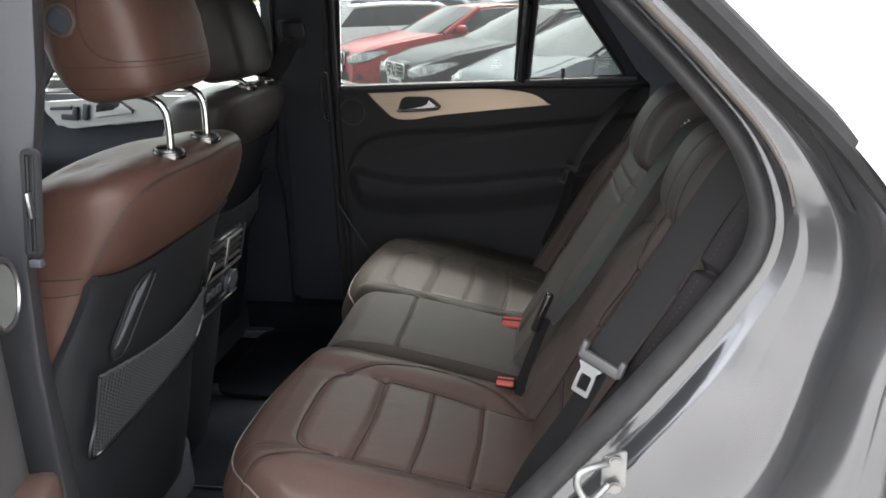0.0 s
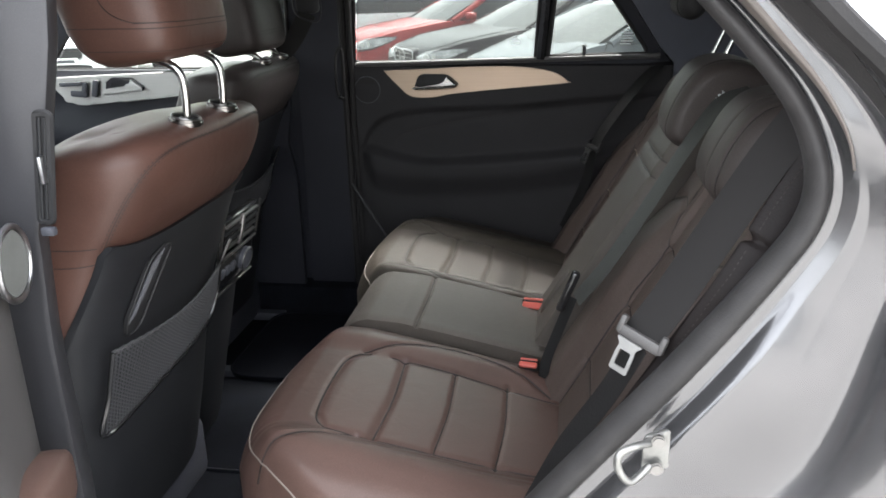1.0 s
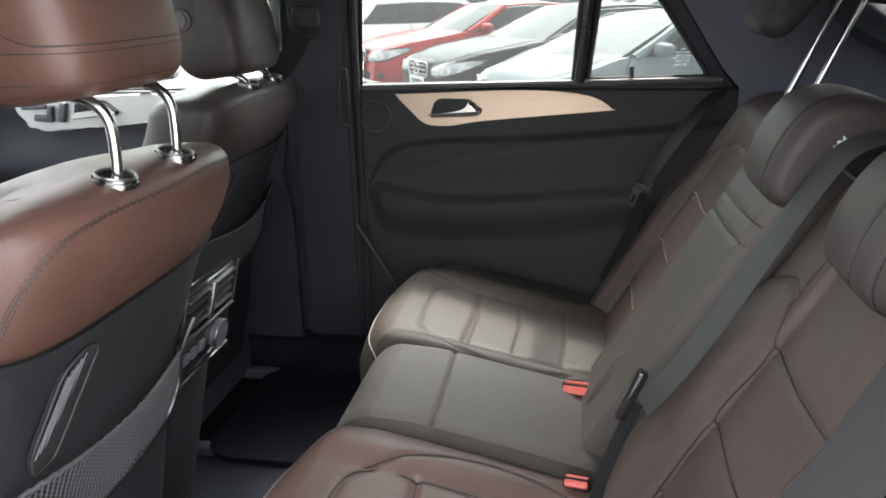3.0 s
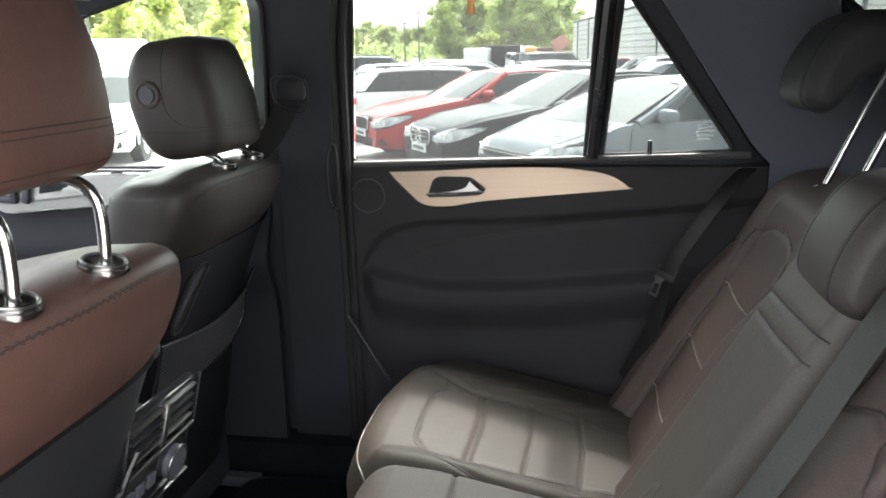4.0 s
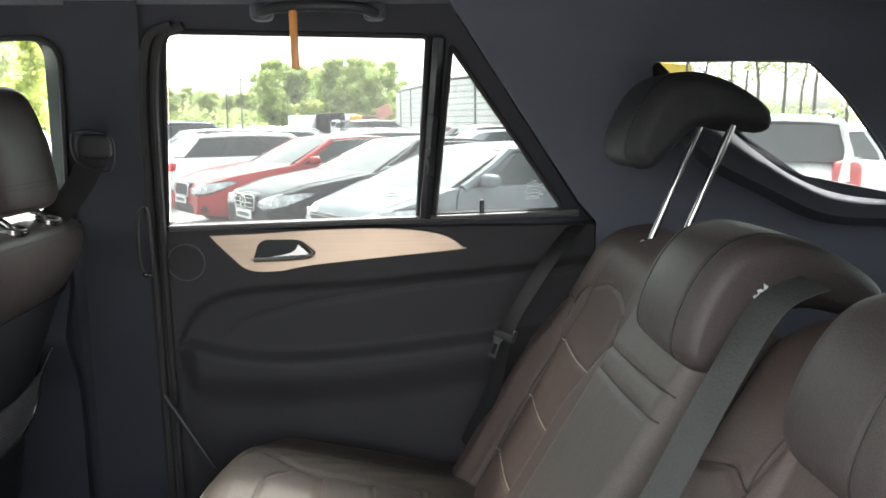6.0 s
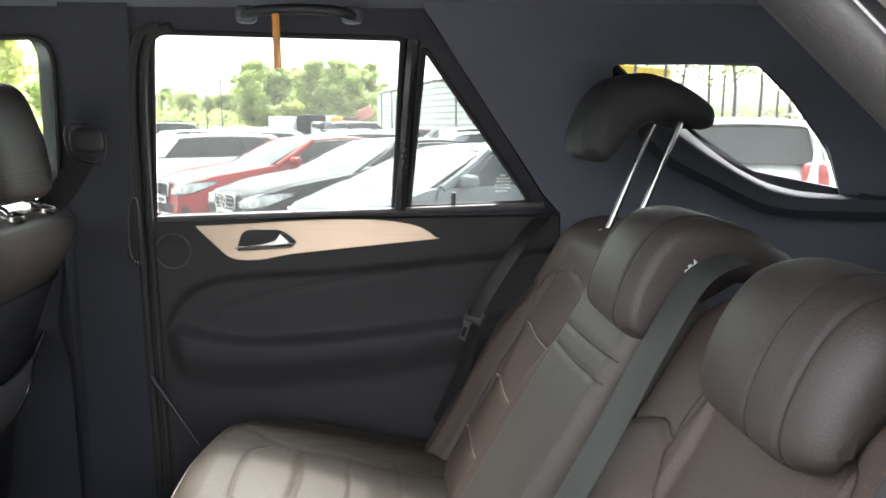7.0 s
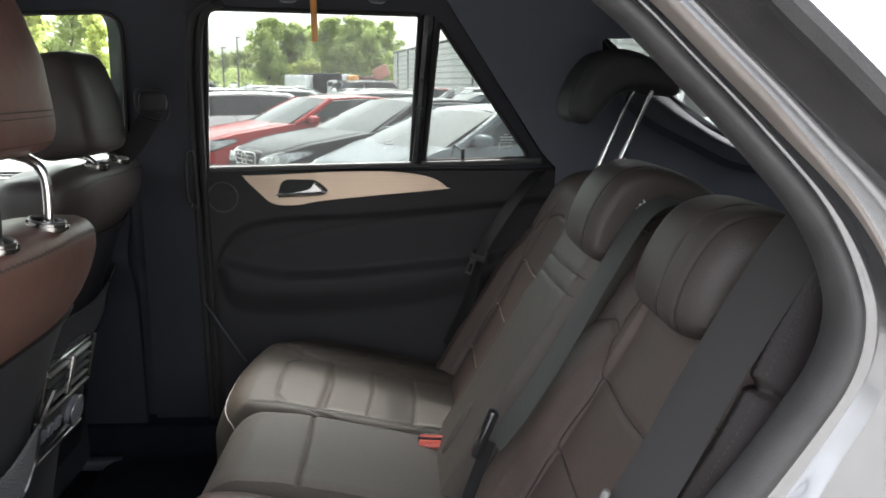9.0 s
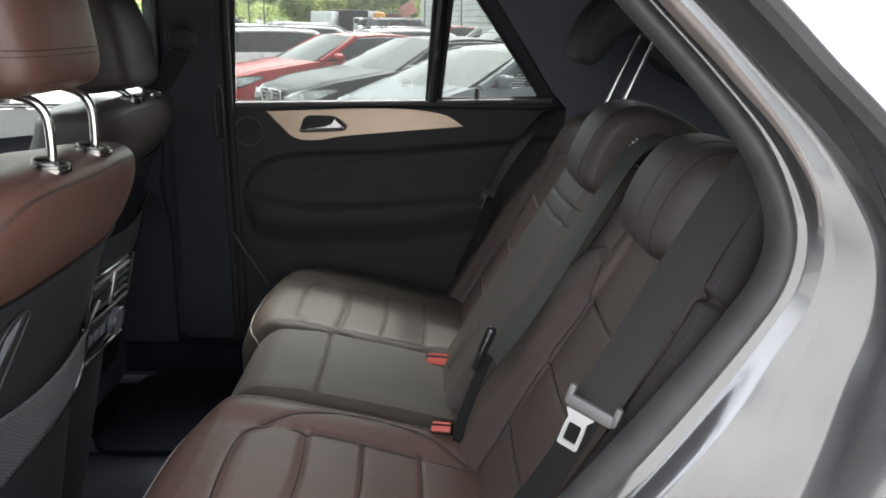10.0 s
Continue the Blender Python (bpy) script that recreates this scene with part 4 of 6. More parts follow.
    for dz, dark in ((-0.050, 0.0008), (-0.0575, 0.0006), (-0.090, 0.0006)):
        mid = Vector((X(-0.352), cy, hz + dz))
        ways = [Vector((math.cos(a), math.sin(a), 0)) for a in (radians(3 * k) for k in (range(-24, 25) if dz > -0.055 else range(-40, 41)))]
        pts = [h[0] + h[1] * 0.0002 for h in (tree.ray_cast(mid + w * 0.4, -w) for w in ways) if h[0] is not None]
        tube(pts, dark, 5, False, thread)
    seams(cush, [[(X(-0.362), cy - 0.4, hz + 0.105), (X(-0.364), cy - 0.4, hz + 0.04), (X(-0.360), cy - 0.4, hz - 0.012), (X(-0.345), cy - 0.4, hz - 0.036), (X(-0.318), cy - 0.4, hz - 0.048), (X(-0.290), cy - 0.4, hz - 0.050)]], (0, 1, 0), 0.0008, lift=0.0001, out=thread)
    head = part("headrest", cush, hide, seat, "brown leather headrest")
    part("seam", thread, THREAD, head)
    part("release_button", disc((X(-0.392), cy - 0.128, hz + 0.012), (0, -1, 0), 0.019, 0.014, 24, 0.004), PLASTIC, head)
    part("button_ring", ring((X(-0.392), cy - 0.129, hz + 0.012), (0, -1, 0), 0.022, 0.004), LEATHER_SHADED, head)
    for oy in (-0.066, 0.070):
        p = smooth_line([(X(-0.280), cy + oy, 1.198), (X(-0.276), cy + oy, 1.25 - drop * 0.6), (X(-0.279), cy + oy, 1.285 - drop), (X(-0.298), cy + oy, 1.303 - drop), (X(-0.335), cy + oy, 1.312 - drop)], 6)
        post = part("headrest_post", tube(p, 0.0064, 14), CHROME, seat, "chrome headrest post")
        part("collar", disc((X(-0.280), cy + oy, 1.2165), (0.20, 0, 1), 0.026, 0.010, 36, 0.003), DARK_CHROME, post)
        part("collar_ring", ring((X(-0.2795), cy + oy, 1.2225), (0.20, 0, 1), 0.0215, 0.0020), DARK_SATIN, post)
    return seat


for seat_args in ((0.0, 1.32, 0.0, LEATHER_FRONT, "brown leather driver seat with net pocket on its back"), (-0.215, 2.20, 0.07, LEATHER_PASSENGER_SHADE, "brown leather front passenger seat darkened for shade, headrest lowered")):
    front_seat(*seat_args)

# ---- rear bench ----
def base_z(x):
    return float(np.interp(x, (-0.29, -0.22, -0.15, -0.08, 0.005, 0.105, 0.205, 0.32), (0.700, 0.727, 0.735, 0.730, 0.713, 0.692, 0.668, 0.645)))


def lay(surface, lines):
    return seams(surface, lines, (0, 0, -1), 0.0017, 10, 0.0003)


def rear_cushion(seat, y0, y1, inner, material):
    """inner: +1 where the middle of the car is on the larger-y side."""
    cy, w = (y0 + y1) / 2, y1 - y0
    flip = inner
    c0 = 1.325 if inner > 0 else 2.088
    seams = [[(x, c0 - 0.137), (x + 0.006, c0), (x, c0 + 0.137)] for x in (0.005, 0.105, 0.205)]
    arc = [(-0.02, c0 - 0.137), (-0.075, c0 - 0.135), (-0.098, c0 - 0.10), (-0.105, c0), (-0.098, c0 + 0.10), (-0.06, c0 + 0.137)]
    rails = [[(-0.02, c0 + q * 0.139), (0.10, c0 + q * 0.137), (0.30, c0 + q * 0.12)] for q in (-1, 1)]
    outer = [(-0.02, c0 - flip * 0.137), (-0.09, c0 - flip * 0.172), (-0.15, c0 - flip * 0.212), (-0.19, c0 - flip * 0.255)]
    bolster = [(-0.075, c0 + flip * 0.136), (-0.02, c0 + flip * 0.176), (0.06, c0 + flip * 0.205), (0.14, c0 + flip * 0.208), (0.22, c0 + flip * 0.185), (0.29, c0 + flip * 0.135)]
    front = lambda t: -0.244 + (0.19 if (2 * t - 1) * inner < 0 else 0.07) * abs(2 * t - 1) ** 3.2

    def f(s, t):
        fx = front(t)
        x = 0.32 + (fx - 0.32) * s
        y = y0 + w * t
        e = abs(2 * t - 1)
        roll = max(0, (s - 0.83) / 0.17)
        z = base_z(x) - 0.085 * roll ** 3 - (0.018 if inner > 0 and t > 0.5 else 0.045) * max(0, (e - 0.80) / 0.2) ** 2.5
        q = (y - c0) / 0.137
        bol = sstep(0.95, 1.35, abs(q)) * sstep(1.0, 0.6, max(0, -x) / 0.2)
        z += 0.014 * bol * sstep(1.9, 1.4, abs(q))
        for ln in seams:
            z -= (0.007 if ln is seams[0] else 0.004) * groove(x, y, ln, 0.008 if ln is seams[0] else 0.004)
        z -= 0.0035 * groove(x, y, arc, 0.006)
        for ln in rails:
            z -= 0.0035 * groove(x, y, ln, 0.006)
        z -= 0.004 * groove(x, y, outer, 0.006)
        z -= 0.004 * groove(x, y, bolster, 0.005)
        z += 0.0006 * math.sin(70 * x + 9 * math.sin(40 * y)) * math.exp(-((y - c0 + flip * 0.165) / 0.03) ** 2)
        return (x, y, z)
    surface = sheet(f, 180, 170, lambda s, t: (0.0, 0, -0.10))
    thread = lay(surface, [[(x, y, 0.70) for x, y in ln] for ln in (*seams, arc, *rails, outer, bolster)])
    pad = part("cushion", surface, material, seat, "padded leather seat cushion with cross seams")
    part("seam", thread, THREAD, pad)["kind"] = "stuff"
    part("piping", tube([Vector(f(0.955, t / 60)) + Vector((-0.001, 0, 0.0)) for t in range(1, 60)], 0.0014, 6), PIPING, seat, "thin pale piping along the front edge")
    part("seat_base", box((0.06, cy, 0.50), (0.56, w - 0.04, 0.18), 0.03), PLASTIC, seat)


UP = Vector((0.502, 0, 0.865))
OUT = Vector((-0.865, 0, 0.502))
FOOT = Vector((0.245, 0, 0.63))


def on_back(h, y, b=0.0):
    return FOOT + UP * h + OUT * b + Vector((0, y, 0))


def drop_thread(surface, lines):
    return seams(surface, lines, -OUT, 0.0015, 10)


def rear_back(seat, y0, y1, c0, half, material, sewn, rise=0.0, tall=0.66):
    w = y1 - y0
    hs = (0.151, 0.281, 0.412)
    seams = [[(h, c0 - half), (h - 0.006, c0), (h, c0 + half)] for h in hs]
    rails = [[(0.0, c0 + q * half * 0.95), (0.28, c0 + q * half), (0.41, c0 + q * half), (0.48, c0 + q * half * 1.25), (0.53 + rise, c0 + q * half * 1.05), (0.556 + rise, c0 + q * half * 0.4), (0.558 + rise, c0)] for q in (-1, 1)]
    cross = [[(0.48, c0 + q * half * 1.25), (0.49, c0 + q * half * 1.6), (0.46, c0 + q * half * 2.2)] for q in (-1, 1)]

    def f(s, t):
        h, y = tall * s, y0 + w * t
        e = abs(2 * t - 1)
        b = -0.03 - (0.05 if (2 * t - 1) * (1.74 - c0) < 0 else 0.026) * max(0, (e - 0.82) / 0.18) ** 2.5 - 0.075 * max(0, (s - 0.84) / 0.16) ** 2.4
        q = abs(y - c0) / half
        b += 0.022 * sstep(1.0, 1.4, q) * sstep(0.72, 0.5, s) - 0.012 * (1 - sstep(0.95, 1.02, q)) * sstep(0.9, 0.7, s)
        for ln in seams:
            b -= 0.004 * groove(h, y, ln, 0.005)
        for ln in rails:
            b -= 0.0035 * groove(h, y, ln, 0.006)
        for ln in cross:
            b -= 0.005 * groove(h, y, ln, 0.006)
        return on_back(h, y, b)
    surface = sheet(f, 180, 150, lambda s, t: tuple(-OUT * 0.07))
    thread = drop_thread(surface, [[on_back(h, y, 0) for h, y in ln] for ln in (*rails, *cross)])
    light = drop_thread(surface, [[on_back(h, y, 0) for h, y in ln] for ln in seams])
    back = part("backrest", surface, material, seat, "reclined leather backrest with sewn panels")
    part("seam", thread, THREAD, back)["kind"] = "stuff"
    part("cross_seam", light, sewn, back)["kind"] = "stuff"


# side profile of a rear headrest, as heights along the backrest and distances in front of it
FRONT_TOP = [(0.548, 0.000), (0.548, 0.028), (0.566, 0.046), (0.606, 0.057), (0.652, 0.059), (0.688, 0.051), (0.713, 0.031), (0.731, 0.002), (0.742, -0.040), (0.744, -0.085), (0.737, -0.128)]
UNDER = [(0.712, -0.145), (0.694, -0.135), (0.682, -0.095), (0.668, -0.060), (0.640, -0.034), (0.600, -0.024), (0.565, -0.016)]


def rear_headrest(seat, y0, y1, sewn, material, label, move=(0, 0, 0), edge=0.045):
    """A pad that hangs over the top of the backrest like a shingle; sewn: where its piped seams run."""
    prof = smooth_line([(h, b, 0) for h, b in FRONT_TOP + UNDER], 6, True)
    k = len(prof)
    normals = []
    for i in range(k):
        d = (prof[(i + 1) % k] - prof[i - 1]).normalized()
        normals.append(Vector((d.y, -d.x, 0)))
    if sum((prof[i] - prof[i - 1]).cross(prof[i]).z for i in range(k)) < 0:
        normals = [-q for q in normals]
    move = Vector(move)

    def section(y, lift=0.0):
        near = min(y - y0, y1 - y)
        inset = 0.64 * edge * (1 - math.sqrt(max(0, 1 - (1 - near / edge) ** 2))) if near < edge else 0.0
        inset += sum(0.0022 * math.exp(-((y - q) / 0.0035) ** 2) for q in sewn) - lift
        t = (y - y0) / (y1 - y0)
        return [on_back(p.x + n.x * inset, y, p.y + n.y * inset + 0.006 * (1 - (2 * t - 1) ** 2)) + move for p, n in zip(prof, normals)]
    ys = {y0 + (y1 - y0) * i / 30 for i in range(31)}
    ys |= {y0 + edge * (1 - math.cos(radians(a))) for a in range(0, 90, 9)} | {y1 - edge * (1 - math.cos(radians(a))) for a in range(0, 90, 9)}
    ys |= {q + o for q in sewn for o in (-0.008, -0.005, -0.0025, 0, 0.0025, 0.005, 0.008)}
    pad = bmesh.new()
    rows = [[pad.verts.new(p) for p in section(y)] for y in sorted(ys)]
    for r0, r1 in zip(rows, rows[1:]):
        for j in range(k):
            pad.faces.new((r0[j], r0[(j + 1) % k], r1[(j + 1) % k], r1[j]))
    caps = [pad.faces.new(rows[0][::-1]), pad.faces.new(rows[-1])]
    bmesh.ops.triangulate(pad, faces=caps, ngon_method="EAR_CLIP")
    thread = bmesh.new()
    for q in sewn:
        tube(section(q, 0.0005)[6:58], 0.0012, 5, False, thread)
    head = part("headrest", pad, material, seat, label)
    part("seam", thread, THREAD, head)["kind"] = "stuff"
    return head


near_seat = thing("rear_seat", (0.1, 1.32, 0.36), "brown leather outer rear seat in a patch of light", "car seat", "rear seats")
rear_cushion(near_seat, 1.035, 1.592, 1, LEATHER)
rear_back(near_seat, 1.125, 1.615, 1.337, 0.118, LEATHER_SHADED, THREAD, 0.045, 0.70)
rear_headrest(near_seat, 1.208, 1.450, (1.248, 1.300), LEATHER_HEAD, "folded-down dark leather headrest", -OUT * 0.026, 0.066)


def side_pad(s, t):
    """Outer bolster of the backrest, with a sewn ridge and one cross joint."""
    h = 0.06 + 0.70 * s
    y = 1.155 - 0.170 * t
    ridge = 1.020 + 0.030 * sstep(0.48, 0.66, h)
    u = (y - ridge) / 0.11
    b = 0.012 - (0.070 * u ** 1.6 if u > 0 else 1.30 * u * u)
    b += 0.006 * math.exp(-((y - ridge) / 0.006) ** 2)
    b -= 0.012 * groove(h, y, [(0.558, 1.16), (0.560, 1.05), (0.574, 0.98)], 0.005)
    b -= 0.0035 * groove(h, y, [(0.05, 1.033), (0.48, 1.033), (0.57, 1.047), (0.66, 1.063), (0.76, 1.063)], 0.003)
    b -= 0.045 * max(0, (s - 0.88) / 0.12) ** 2
    return on_back(h, y, b)


pad = sheet(side_pad, 170, 90, lambda s, t: tuple(-OUT * 0.05))
ridge_line = lambda hs, o: [on_back(h, 1.020 + 0.030 * sstep(0.48, 0.66, h) + o, 0.04) for h in hs]
thread = stitches(pad, [ridge_line(hs, o) for o in (-0.007, 0.007) for hs in ((0.12, 0.25, 0.38, 0.46, 0.51, 0.55), (0.572, 0.61, 0.65, 0.70))], -OUT, 0.006, 0.0038, 0.0008)
roll = part("side_bolster", pad, LEATHER_BOLSTER_SHADE, near_seat, "brown leather side bolster darkened for shade, with a stitched ridge")
part("stitching", thread, THREAD, roll)["kind"] = "stuff"

mid_seat = thing("rear_seat", (0.1, MID, 0.36), "charcoal leather middle rear seat", "car seat", "rear seats")


def mid_top(s, t):
    x, y = 0.32 - 0.51 * s, 1.585 + 0.29 * t
    e = abs(2 * t - 1)
    z = base_z(x - 0.05) + 0.012 - (0.03 if t > 0.5 else 0.006) * max(0, (e - 0.85) / 0.15) ** 2 - 0.085 * max(0, (s - 0.82) / 0.18) ** 2.5
    z -= 0.006 * groove(x, y, [(0.004, 1.58), (0.005, 1.74), (0.0, 1.88)], 0.004)
    return (x, y, z)


surface = sheet(mid_top, 200, 50, lambda s, t: (0, 0, -0.12))
thread = lay(surface, [[(0.004, 1.592, 0.72), (0.005, 1.74, 0.72), (0.0, 1.868, 0.72)]])
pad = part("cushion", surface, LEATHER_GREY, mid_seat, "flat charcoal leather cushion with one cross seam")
part("seam", thread, THREAD, pad)["kind"] = "stuff"
part("seat_base", box((0.08, MID, 0.50), (0.5, 0.27, 0.16), 0.03), PLASTIC, mid_seat)


def mid_back(s, t):
    h, y = 0.63 * s, 1.622 + 0.255 * t
    e = abs(2 * t - 1)
    b = 0.022 - 0.03 * max(0, (e - 0.86) / 0.14) ** 2 - 0.05 * max(0, (s - 0.9) / 0.1) ** 2
    for hh in (0.468, 0.504):
        b -= 0.005 * groove(h, y, [(hh + 0.005, 1.62), (hh - 0.002, 1.74), (hh - 0.005, 1.86)], 0.0035)
    return on_back(h, y, b)


surface = sheet(mid_back, 110, 40, lambda s, t: tuple(-OUT * 0.08))
thread = drop_thread(surface, [[on_back(hh + 0.005, 1.63, 0), on_back(hh - 0.002, 1.74, 0), on_back(hh - 0.005, 1.865, 0)] for hh in (0.468, 0.504)])
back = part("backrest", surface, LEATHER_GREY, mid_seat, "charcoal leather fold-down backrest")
part("seam", thread, THREAD, back)["kind"] = "stuff"
rear_headrest(mid_seat, 1.606, 1.806, (1.640, 1.772), LEATHER_HEAD, "dark leather middle headrest", edge=0.034)
# Added roll that stands for the sheen along the backrest's lower edge.
part("backrest_edge_roll", blob(on_back(0.125, 1.760, 0.020), (0.010, 0.013, 0.062), 0.7, 0.8, None, 20, 14, Matrix.Rotation(radians(30), 3, "Y")), LEATHER_GREY, mid_seat)

far_seat = thing("rear_seat", (0.1, 2.2, 0.36), "brown leather rear seat with its headrest pulled up high", "car seat", "rear seats")
rear_cushion(far_seat, 1.868, 2.425, -1, LEATHER_LIGHT_CAST)
rear_back(far_seat, 1.875, 2.40, 2.153, 0.118, LEATHER_SHADED, SEAM_HIGHLIGHT, 0.0, 0.70)
for oy in (-0.055, 0.090):
    part("headrest_post", tube([(0.62, 2.115 + oy, 1.13), (0.728, 2.115 + oy, 1.40)], 0.0062, 12), CHROME, far_seat, "long chrome headrest post")
rear_headrest(far_seat, 2.030, 2.245, (2.066, 2.205), LEATHER_BACKLIT, "raised leather headrest, coloured near-black for backlit shade", (0.058, 0, 0.207))
for oy in (-0.055, 0.090):
    part("post_collar", disc((0.632, 2.115 + oy, 1.163), (0.37, 0, 0.93), 0.017, 0.012, 24, 0.003), PLASTIC_GLOSS, far_seat)

# ---- belts and buckles ----
def buckle(at, tilt, label, k=1.0):
    b = thing("seat_belt_buckle", at, label, "buckle", "buckles")
    t = Matrix.Rotation(radians(82), 3, "Z") @ Matrix.Rotation(radians(tilt), 3, "Y")
    p = Vector(at)
    part("housing", box(p + t @ Vector((0, 0, -0.025)), (0.030 * k, 0.058 * k, 0.070), 0.006, t), RUBBER, b)
    part("release_button", box(p + t @ Vector((-0.006 * k, 0, 0.012)), (0.016 * k, 0.050 * k, 0.010), 0.003, t), RED_PLASTIC, b, "red release button")
    part("slot", box(p + t @ Vector((0.005 * k, 0, 0.0115)), (0.004 * k, 0.042 * k, 0.004), 0.001, t), BLACK_HOLE, b)
    part("button_rim", box(p + t @ Vector((0.0105 * k, 0, 0.010)), (0.006 * k, 0.048 * k, 0.008), 0.002, t), RED_PLASTIC, b)


buckle((0.240, 1.826, 0.685), -42, "black belt buckle with red button between the seats")
buckle((0.243, 1.535, 0.680), -42, "black belt buckle with red button beside the near seat", 0.72)


def tongue(belt, at, along, across, body=PLASTIC_GREY, steel=ZINC):
    a, c = Vector(along).normalized(), Vector(across).normalized()
    n = a.cross(c).normalized()
    m = Matrix((c, n, -a)).transposed()
    p = Vector(at)
    g = part("guide", box(p, (0.059, 0.010, 0.016), 0.005, m), body, belt, "grey plastic belt tongue holder")
    for q in (-1, 1):
        part("guide_ear", box(p + m @ Vector((0.0285 * q, 0, 0.007)), (0.009, 0.011, 0.025), 0.0042, m), body, g)
    o = rounded([(-0.018, -0.006), (0.018, -0.006), (0.011, -0.015), (0.0125, -0.022), (0.0125, -0.049), (-0.0125, -0.049), (-0.0125, -0.022), (-0.011, -0.015)], 0.003)
    h = rounded([(-0.0078, -0.020), (0.0078, -0.020), (0.0078, -0.042), (-0.0078, -0.042)], 0.003)
    part("tongue", plate(o, [h], 0.003, lambda a2, b2, d2: p + m @ Vector((a2 + 0.008, d2 - 0.009, b2))), steel, belt, "bare steel belt tongue")


belt = thing("seat_belt", (0.38, 1.05, 0.72), "black belt hanging loose over the near outer backrest", "seat belt", "seat belts")
part("webbing", strap(smooth_line([on_back(0.80, 1.082, 0.004), on_back(0.70, 1.070, 0.034), on_back(0.56, 1.059, 0.038), on_back(0.46, 1.038, 0.041), on_back(0.392, 1.022, 0.047)], 8), (-0.64, 0.66, 0.28), 0.054), WEB, belt)
part("lower_webbing", strap(smooth_line([(0.402, 1.030, 0.985), (0.366, 1.046, 0.90), (0.308, 1.05, 0.80), (0.26, 1.035, 0.70)], 8), (-0.3, 1, 0.05), 0.05), WEB_SHADED, belt)
tongue(belt, (0.400, 1.018, 0.992), (-0.33, -0.05, -0.94), (-0.78, 0.48, 0.27), PLASTIC_GREY, BARE_STEEL)

# Far belt in darker webbing and tongue: its shade is put into the colours.
belt = thing("seat_belt", (0.37, 2.34, 0.72), "black belt along the far side of the backrest", "seat belt", "seat belts")
part("webbing", strap(smooth_line([(0.555, 2.475, 1.165), (0.505, 2.425, 1.125), (0.445, 2.375, 1.058), (0.385, 2.345, 0.965), (0.36, 2.35, 0.85), (0.30, 2.38, 0.70)], 8), (-0.5, 1, 0.1), 0.046), WEB_SHADED, belt)
tongue(belt, (0.378, 2.335, 0.955), (-0.35, -0.15, -0.9), (-0.5, 0.85, 0.05), RUBBER, DARK_SATIN)

belt = thing("seat_belt", (0.36, 1.60, 0.66), "grey-green middle belt running down the backrest", "seat belt", "seat belts")
part("webbing", strap(smooth_line([on_back(0.70, 1.578, -0.03), on_back(0.655, 1.570, 0.004), on_back(0.56, 1.555, 0.012), on_back(0.42, 1.533, 0.014), on_back(0.30, 1.52, 0.018), on_back(0.22, 1.515, 0.028)], 8), (-0.25, 1, 0.1), 0.050), WEB_OLIVE, belt)
part("lower_webbing", strap(smooth_line([on_back(0.22, 1.515, 0.037), (0.302, 1.520, 0.775), (0.278, 1.512, 0.705), (0.270, 1.505, 0.650)], 6), (-0.9, 0.30, 0), 0.020), WEB_SHADED, belt)
part("holder", box(on_back(0.225, 1.518, 0.05), (0.016, 0.022, 0.085), 0.005, Matrix.Rotation(radians(22), 3, "Y")), PLASTIC_GLOSS, belt)
part("thread_tag", tube(smooth_line([(0.567, 1.603, 1.199), (0.571, 1.602, 1.203), (0.572, 1.602, 1.207), (0.577, 1.602, 1.208), (0.579, 1.602, 1.212), (0.577, 1.602, 1.215)], 5), [0.0010 + 0.0014 * (k % 9 < 4) for k in range(26)], 5), MARK, belt, "small white paper thread")

belt = thing("seat_belt", (-0.44, 2.40, 0.9), "front passenger belt hanging from its pillar guide", "seat belt", "seat belts")
part("guide", blob((-0.430, 2.352, 1.352), (0.034, 0.014, 0.026), 0.6, 0.6, n=24, m=14), BLACK_HOLE, belt)
part("ring", tube(smooth_line([(-0.465, 2.345, 1.38), (-0.40, 2.345, 1.375), (-0.39, 2.34, 1.33), (-0.405, 2.335, 1.305), (-0.46, 2.34, 1.325)], 6, True), 0.0028, 6, True), SHELL, belt)
part("webbing", strap(smooth_line([(-0.43, 2.345, 1.33), (-0.47, 2.33, 1.26), (-0.54, 2.32, 1.17), (-0.60, 2.32, 1.0)], 8), (1, 0.1, -0.2), 0.05), WEB, belt)

# ---- centre console with air vents and control panel ----
con = thing("centre_console", (-0.65, MID, 0.36), "black centre console with rear air vents and climate dial", "console")
part("body", blob((-0.825, 1.615, 0.64), (0.37, 0.105, 0.29), 0.25, 0.3, lambda x, y, z: (x + 0.18 * z * (x > 0), y, z), 40, 24), SHELL, con)
T = Matrix.Rotation(radians(14), 3, "Y")
P = Vector((-0.395, 1.612, 0.880))
vent = part("air_vent", box(P + T @ Vector((0, 0, 0.05)), (0.02, 0.19, 0.075), 0.006, T), PLASTIC_GLOSS, con)
for i in range(4):
    part("slat", box(P + T @ Vector((0.012, 0, 0.026 + 0.017 * i)), (0.008, 0.17, 0.004), 0.001, T), DARK_SATIN if i in (0, 3) else SHELL, vent)
part("divider", box(P + T @ Vector((0.014, 0.0, 0.05)), (0.010, 0.012, 0.07), 0.003, T), DARK_SATIN, vent)
for q in (-1, 1):
    part("chrome_edge", tube([P + T @ Vector((0.013, 0.097 * q, 0.012)), P + T @ Vector((0.013, 0.097 * q, 0.09))], 0.0025, 6), DARK_SATIN, vent)
panel = part("control_panel", box(P + T @ Vector((0.002, 0, -0.035)), (0.02, 0.19, 0.075), 0.006, T), PLASTIC_GLOSS, con, "gloss black climate panel")
